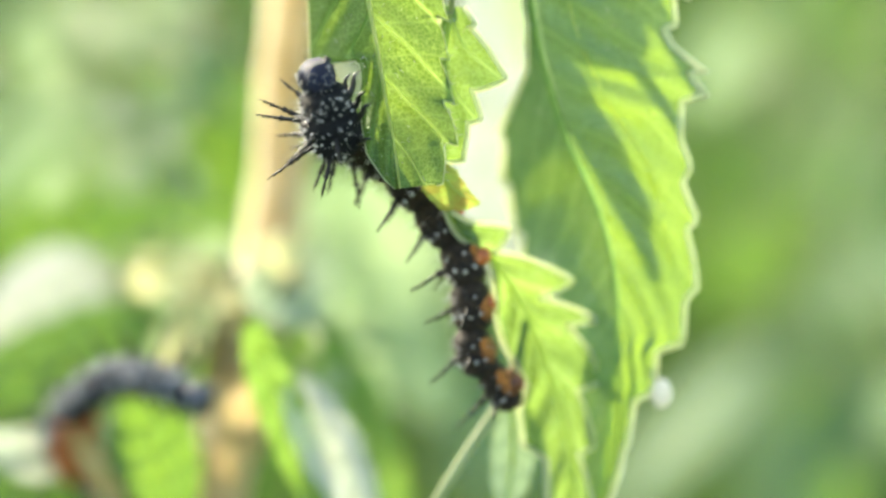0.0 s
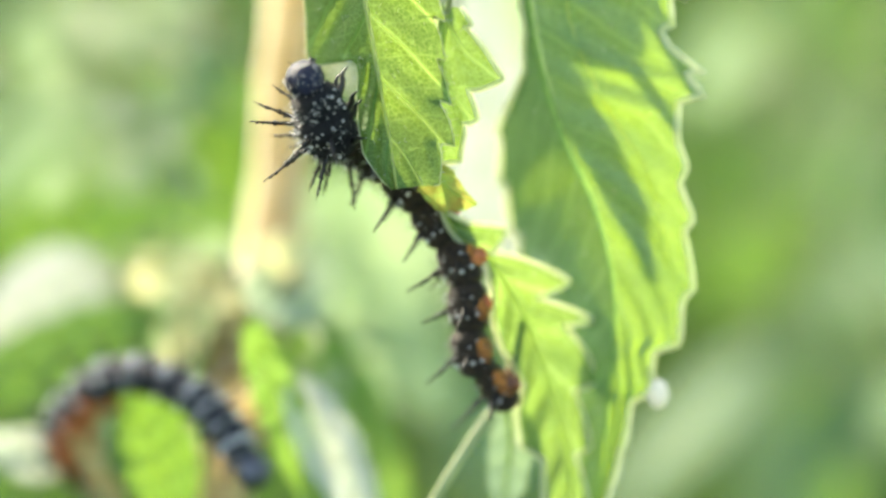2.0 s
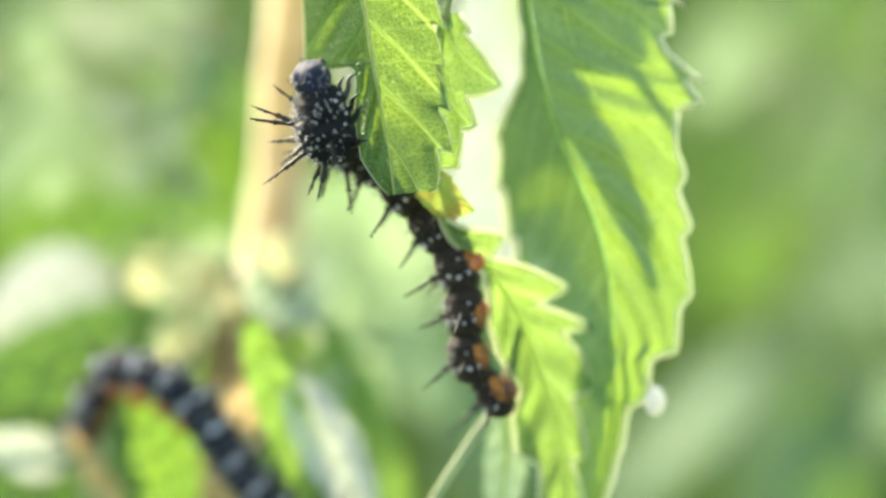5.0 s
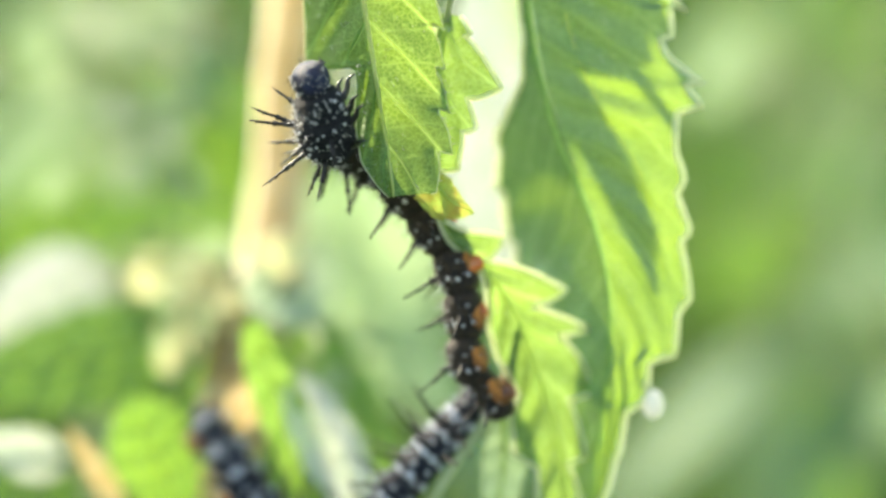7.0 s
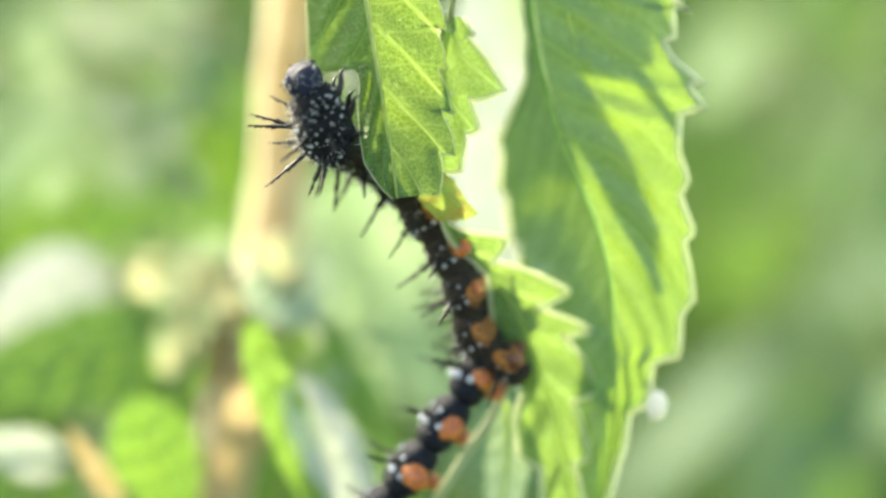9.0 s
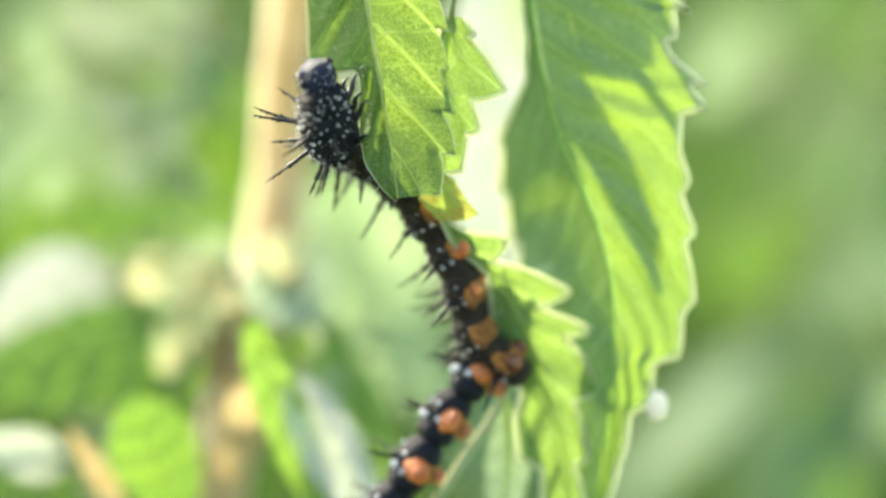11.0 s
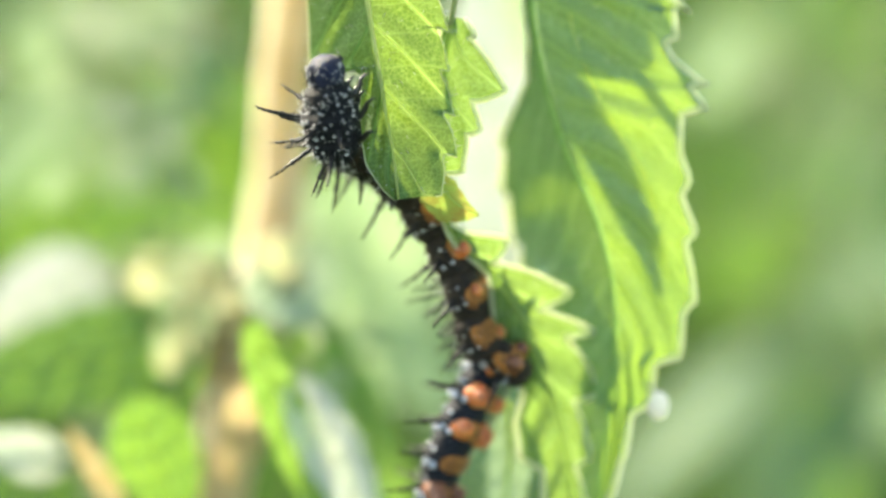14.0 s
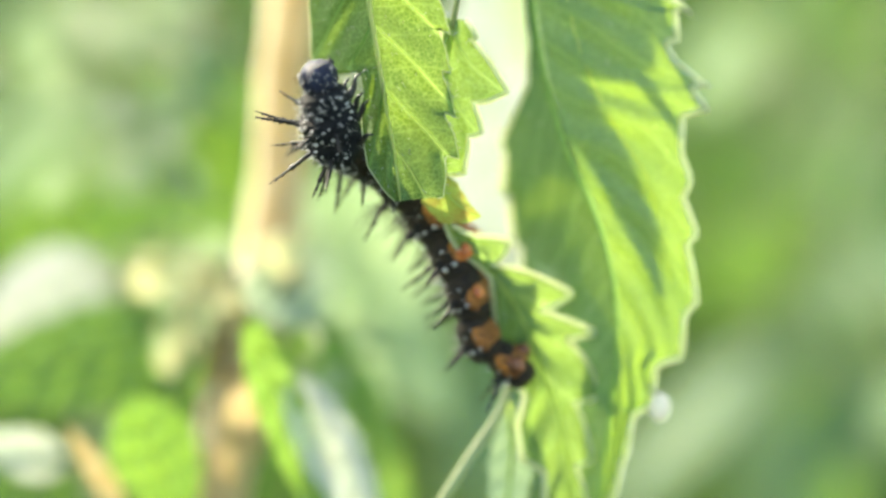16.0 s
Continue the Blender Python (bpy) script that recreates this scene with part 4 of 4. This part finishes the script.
feeder, feeder_rings = caterpillar("black spiny caterpillar with white specks feeding at the leaf", 0.0023, 10, step=0.0038, foot=0.95, skin=BLACK_BROWN)
# The crawler's warts are enlarged to stand in for sun glints.
crawler, crawler_rings = caterpillar("black spiny caterpillar with orange feet crawling between leaves", 0.00235, 40, 8, 0.00043, 0.0044, 1.2, BLACK_MOIST, (0.74, 0.82, 0.90, 0.96, 1.0), HEAD_MOIST, 0.0036)


def feeder_line(t, head):
    """The feeding caterpillar's body line at a time, tail first. It draws its tail up when it is passed."""
    moved = min(1.0, max(0.0, (t - 7.3) / 0.8))
    early = [(888, 684, 10.6), (856, 650, 10.0), (838, 590, 9.6), (836, 510, 9.2), (812, 440, 9.0), (772, 382, 8.8), (722, 322, 8.6), (672, 280, 9.4), (618, 247, 6.6), (590, 212, 1.6)]
    late = [(906, 622, 10.2), (870, 602, 10.0), (842, 548, 9.6), (826, 485, 9.2), (796, 422, 9.0), (762, 372, 8.8), (720, 318, 8.6), (672, 278, 9.4), (618, 246, 6.6), (590, 212, 1.6)]
    line = [tuple(p + (q - p) * moved for p, q in zip(a, b)) for a, b in zip(early, late)]
    hx, hy = head
    line[-1] = (585 + (hx - 558) * 0.35, 206 + (hy - 132) * 0.4, -0.2)
    return [at(*p) for p in line] + [at(574 + (hx - 558) * 0.6, 168 + (hy - 132) * 0.6, -1.4), at(hx, hy, -2.0)]


def motions():
    for ob in fore:
        walk(ob, [(t, SIGHT @ sway(t) @ Matrix.Translation(ORIGIN[ob])) for t in SWAY_TIMES])

    heads = [(0, 562, 140), (0.5, 558, 140), (1, 563, 141), (1.5, 560, 134), (2, 547, 143), (2.5, 549, 141), (3, 559, 135), (3.5, 563, 134), (4, 563, 134), (5.2, 562, 133),
             (6.5, 562, 132), (7, 560, 132), (7.5, 545, 128), (8, 545, 129), (8.5, 544, 132), (9, 543, 131), (9.2, 548, 130), (10.2, 558, 128), (11.3, 566, 124), (11.6, 542, 126), (12, 546, 126),
             (12.5, 556, 126), (13, 561, 124), (13.3, 568, 119), (13.6, 576, 116), (14, 578, 115), (14.5, 575, 116), (15.2, 578, 118), (15.6, 567, 122), (16, 563, 121)]
    rows = {t: ring_poses(feeder_line(t, (x, y)), (Vector((-0.95, 0.0, 0.1 if t < 7.4 else -0.25 if t < 10 else -0.4)), Vector((-0.8, 0.1, 0.7))), Vector(), (0.52, 0.42, 0.44, 0.44, 0.40, 0.55, 0.7)) for t, x, y in heads}
    walk(feeder, [(t, SIGHT @ sway(t)) for t in SWAY_TIMES])
    for k, ring in enumerate(feeder_rings):
        walk(ring, [(t, rows[t][k]) for t, _, _ in heads])

    crawl = {}

    def body(t, *cells, back=((-0.75, 0.2, -0.6), (0.4, 0.8, 0.6))):
        crawl[t] = ([at(*c) for c in cells], back, (0.66, 0.62, 0.66, 0.75, 0.9) if t < 7.8 else (0.22, 0.22, 0.22, 0.22, 0.25, 0.3, 0.35, 0.5))
    start = ((195, 860, 47), (128, 815, 44), (110, 778, 41), (140, 715, 36))
    body(0.0, *start, (215, 672, 32), (280, 680, 29.4), (345, 703, 27.9))
    for t, x, y in ((0.1, 330, 708), (0.2, 310, 735), (0.3, 285, 745), (0.4, 335, 755), (0.5, 380, 760), (0.6, 368, 770), (0.7, 345, 760), (0.8, 320, 752), (0.9, 262, 806),
                     (1.0, 268, 890), (1.1, 340, 835), (1.2, 308, 805), (1.3, 285, 765), (1.4, 305, 760), (1.5, 385, 803), (1.6, 462, 785), (1.7, 500, 762), (1.8, 503, 775),
                     (1.9, 490, 772), (2.0, 445, 832), (2.1, 405, 835), (2.2, 335, 800), (2.3, 400, 862), (2.4, 463, 860), (2.5, 545, 792), (2.6, 608, 756), (2.7, 600, 790),
                     (2.8, 562, 778), (2.9, 500, 767), (3.0, 412, 765), (3.1, 355, 803)):
        body(t, *start, (214 + 0.05 * (x - 285), 667, 32), (292 + 0.36 * (x - 285), 672 + 0.25 * max(0, y - 745) + 0.1 * (x - 285), 28), (x, y, 23.5))
    body(3.2, *start, (200, 672, 32), (315, 712, 29.4), (372, 790, 27.9), (400, 860, 26.5))
    body(3.5, *start, (215, 664, 32), (330, 715, 29.4), (425, 830, 27.9), (510, 930, 26.5))
    body(3.8, (185, 845, 47), (120, 800, 43), (150, 715, 36), (245, 667, 32), (350, 725, 29.4), (430, 850, 27.9), (490, 960, 26.5))
    body(4.2, (175, 825, 46), (122, 790, 42), (160, 704, 36), (255, 668, 32), (355, 730, 29.4), (450, 860, 27.9), (540, 980, 25.1))
    body(5.2, (170, 745, 36), (240, 682, 32.3), (340, 720, 29.4), (440, 850, 27.9), (560, 960, 26), (690, 950, 23), back=((-0.3, 0.7, 0.3), (0.2, 0.8, 0.6)))
    body(6.3, (290, 712, 30), (345, 765, 28.5), (430, 865, 27), (560, 955, 24), (680, 930, 20), (760, 858, 17), back=((0.3, 0.6, 0.7), (-0.2, 0.8, 0.6)))
    body(6.7, (330, 735, 29), (390, 812, 27), (460, 905, 25), (580, 970, 22), (720, 860, 18), (812, 750, 16), back=((0.3, 0.6, 0.7), (-0.4, 0.7, 0.6)))
    body(7.0, (375, 765, 28), (415, 830, 26), (480, 920, 23), (620, 950, 19), (740, 830, 15.5), (850, 700, 15), back=((0.3, 0.6, 0.7), (-0.5, 0.7, 0.5)))
    body(7.5, (405, 830, 25), (470, 910, 22), (590, 960, 18), (710, 860, 15), (800, 740, 11.7), (862, 640, 15.4), (880, 605, 16.4), back=((-0.2, 0.8, 0.4), (-0.6, 0.6, 0.4)))
    up = ((870, 612, 13.4), (858, 565, 13.4), (840, 500, 13.6), (823, 462, 14))
    home = ((-0.7, 0.3, -0.6), (-0.8, 0.2, -0.2))
    body(8.0, (480, 1080, 19), (590, 990, 16), (700, 870, 11.8), (780, 750, 11.6), (846, 650, 12), *up[:2], back=((-0.7, 0.5, -0.2), (-0.5, 0.5, 0.2)))
    body(9, (560, 1040, 17), (620, 970, 15), (690, 885, 12), (770, 775, 11.6), (845, 665, 12), *up, back=((-0.7, 0.3, -0.5), (-0.8, 0.2, 0)))
    body(10.2, (575, 1035, 17), (640, 955, 14.4), (710, 865, 11.8), (785, 750, 11.6), (850, 652, 12.2), *up, back=home)
    body(12, (600, 1025, 16), (660, 945, 14), (720, 850, 11.8), (790, 740, 11.6), (853, 648, 12.2), *up, back=home)
    body(13.2, (690, 915, 14), (740, 830, 11.8), (800, 730, 11.6), (855, 645, 12.4), *up, back=home)
    body(13.6, (735, 885, 14), (765, 820, 11.8), (815, 720, 11.8), (860, 640, 12.6), *up, back=home)
    body(14.2, (800, 825, 12.4), (815, 770, 12), (845, 695, 12), (866, 632, 13), *up, back=home)
    body(14.5, (845, 748, 12.4), (852, 710, 12.2), (866, 650, 13), *up, back=home)
    body(15.0, (850, 700, 13), (862, 640, 13.4), *up[1:], (800, 430, 14.5), back=home)
    body(15.2, (862, 620, 13.4), (848, 560, 13.6), (830, 496, 14), (808, 448, 14.5), (785, 410, 15), back=home)
    body(16, (840, 540, 14), (826, 490, 14.2), (805, 445, 14.8), (780, 402, 15.6), (755, 365, 17), (725, 325, 20), back=home)
    middles = {t: line[len(line) // 2] for t, (line, _, _) in crawl.items()}
    walk(crawler, [(t, SIGHT @ Matrix.Translation(p)) for t, p in middles.items()])
    rows = {t: ring_poses(line, [Vector(b) for b in back], middles[t], gaps) for t, (line, back, gaps) in crawl.items()}
    for k, ring in enumerate(crawler_rings):
        walk(ring, [(t, rows[t][k]) for t in crawl])


motions()
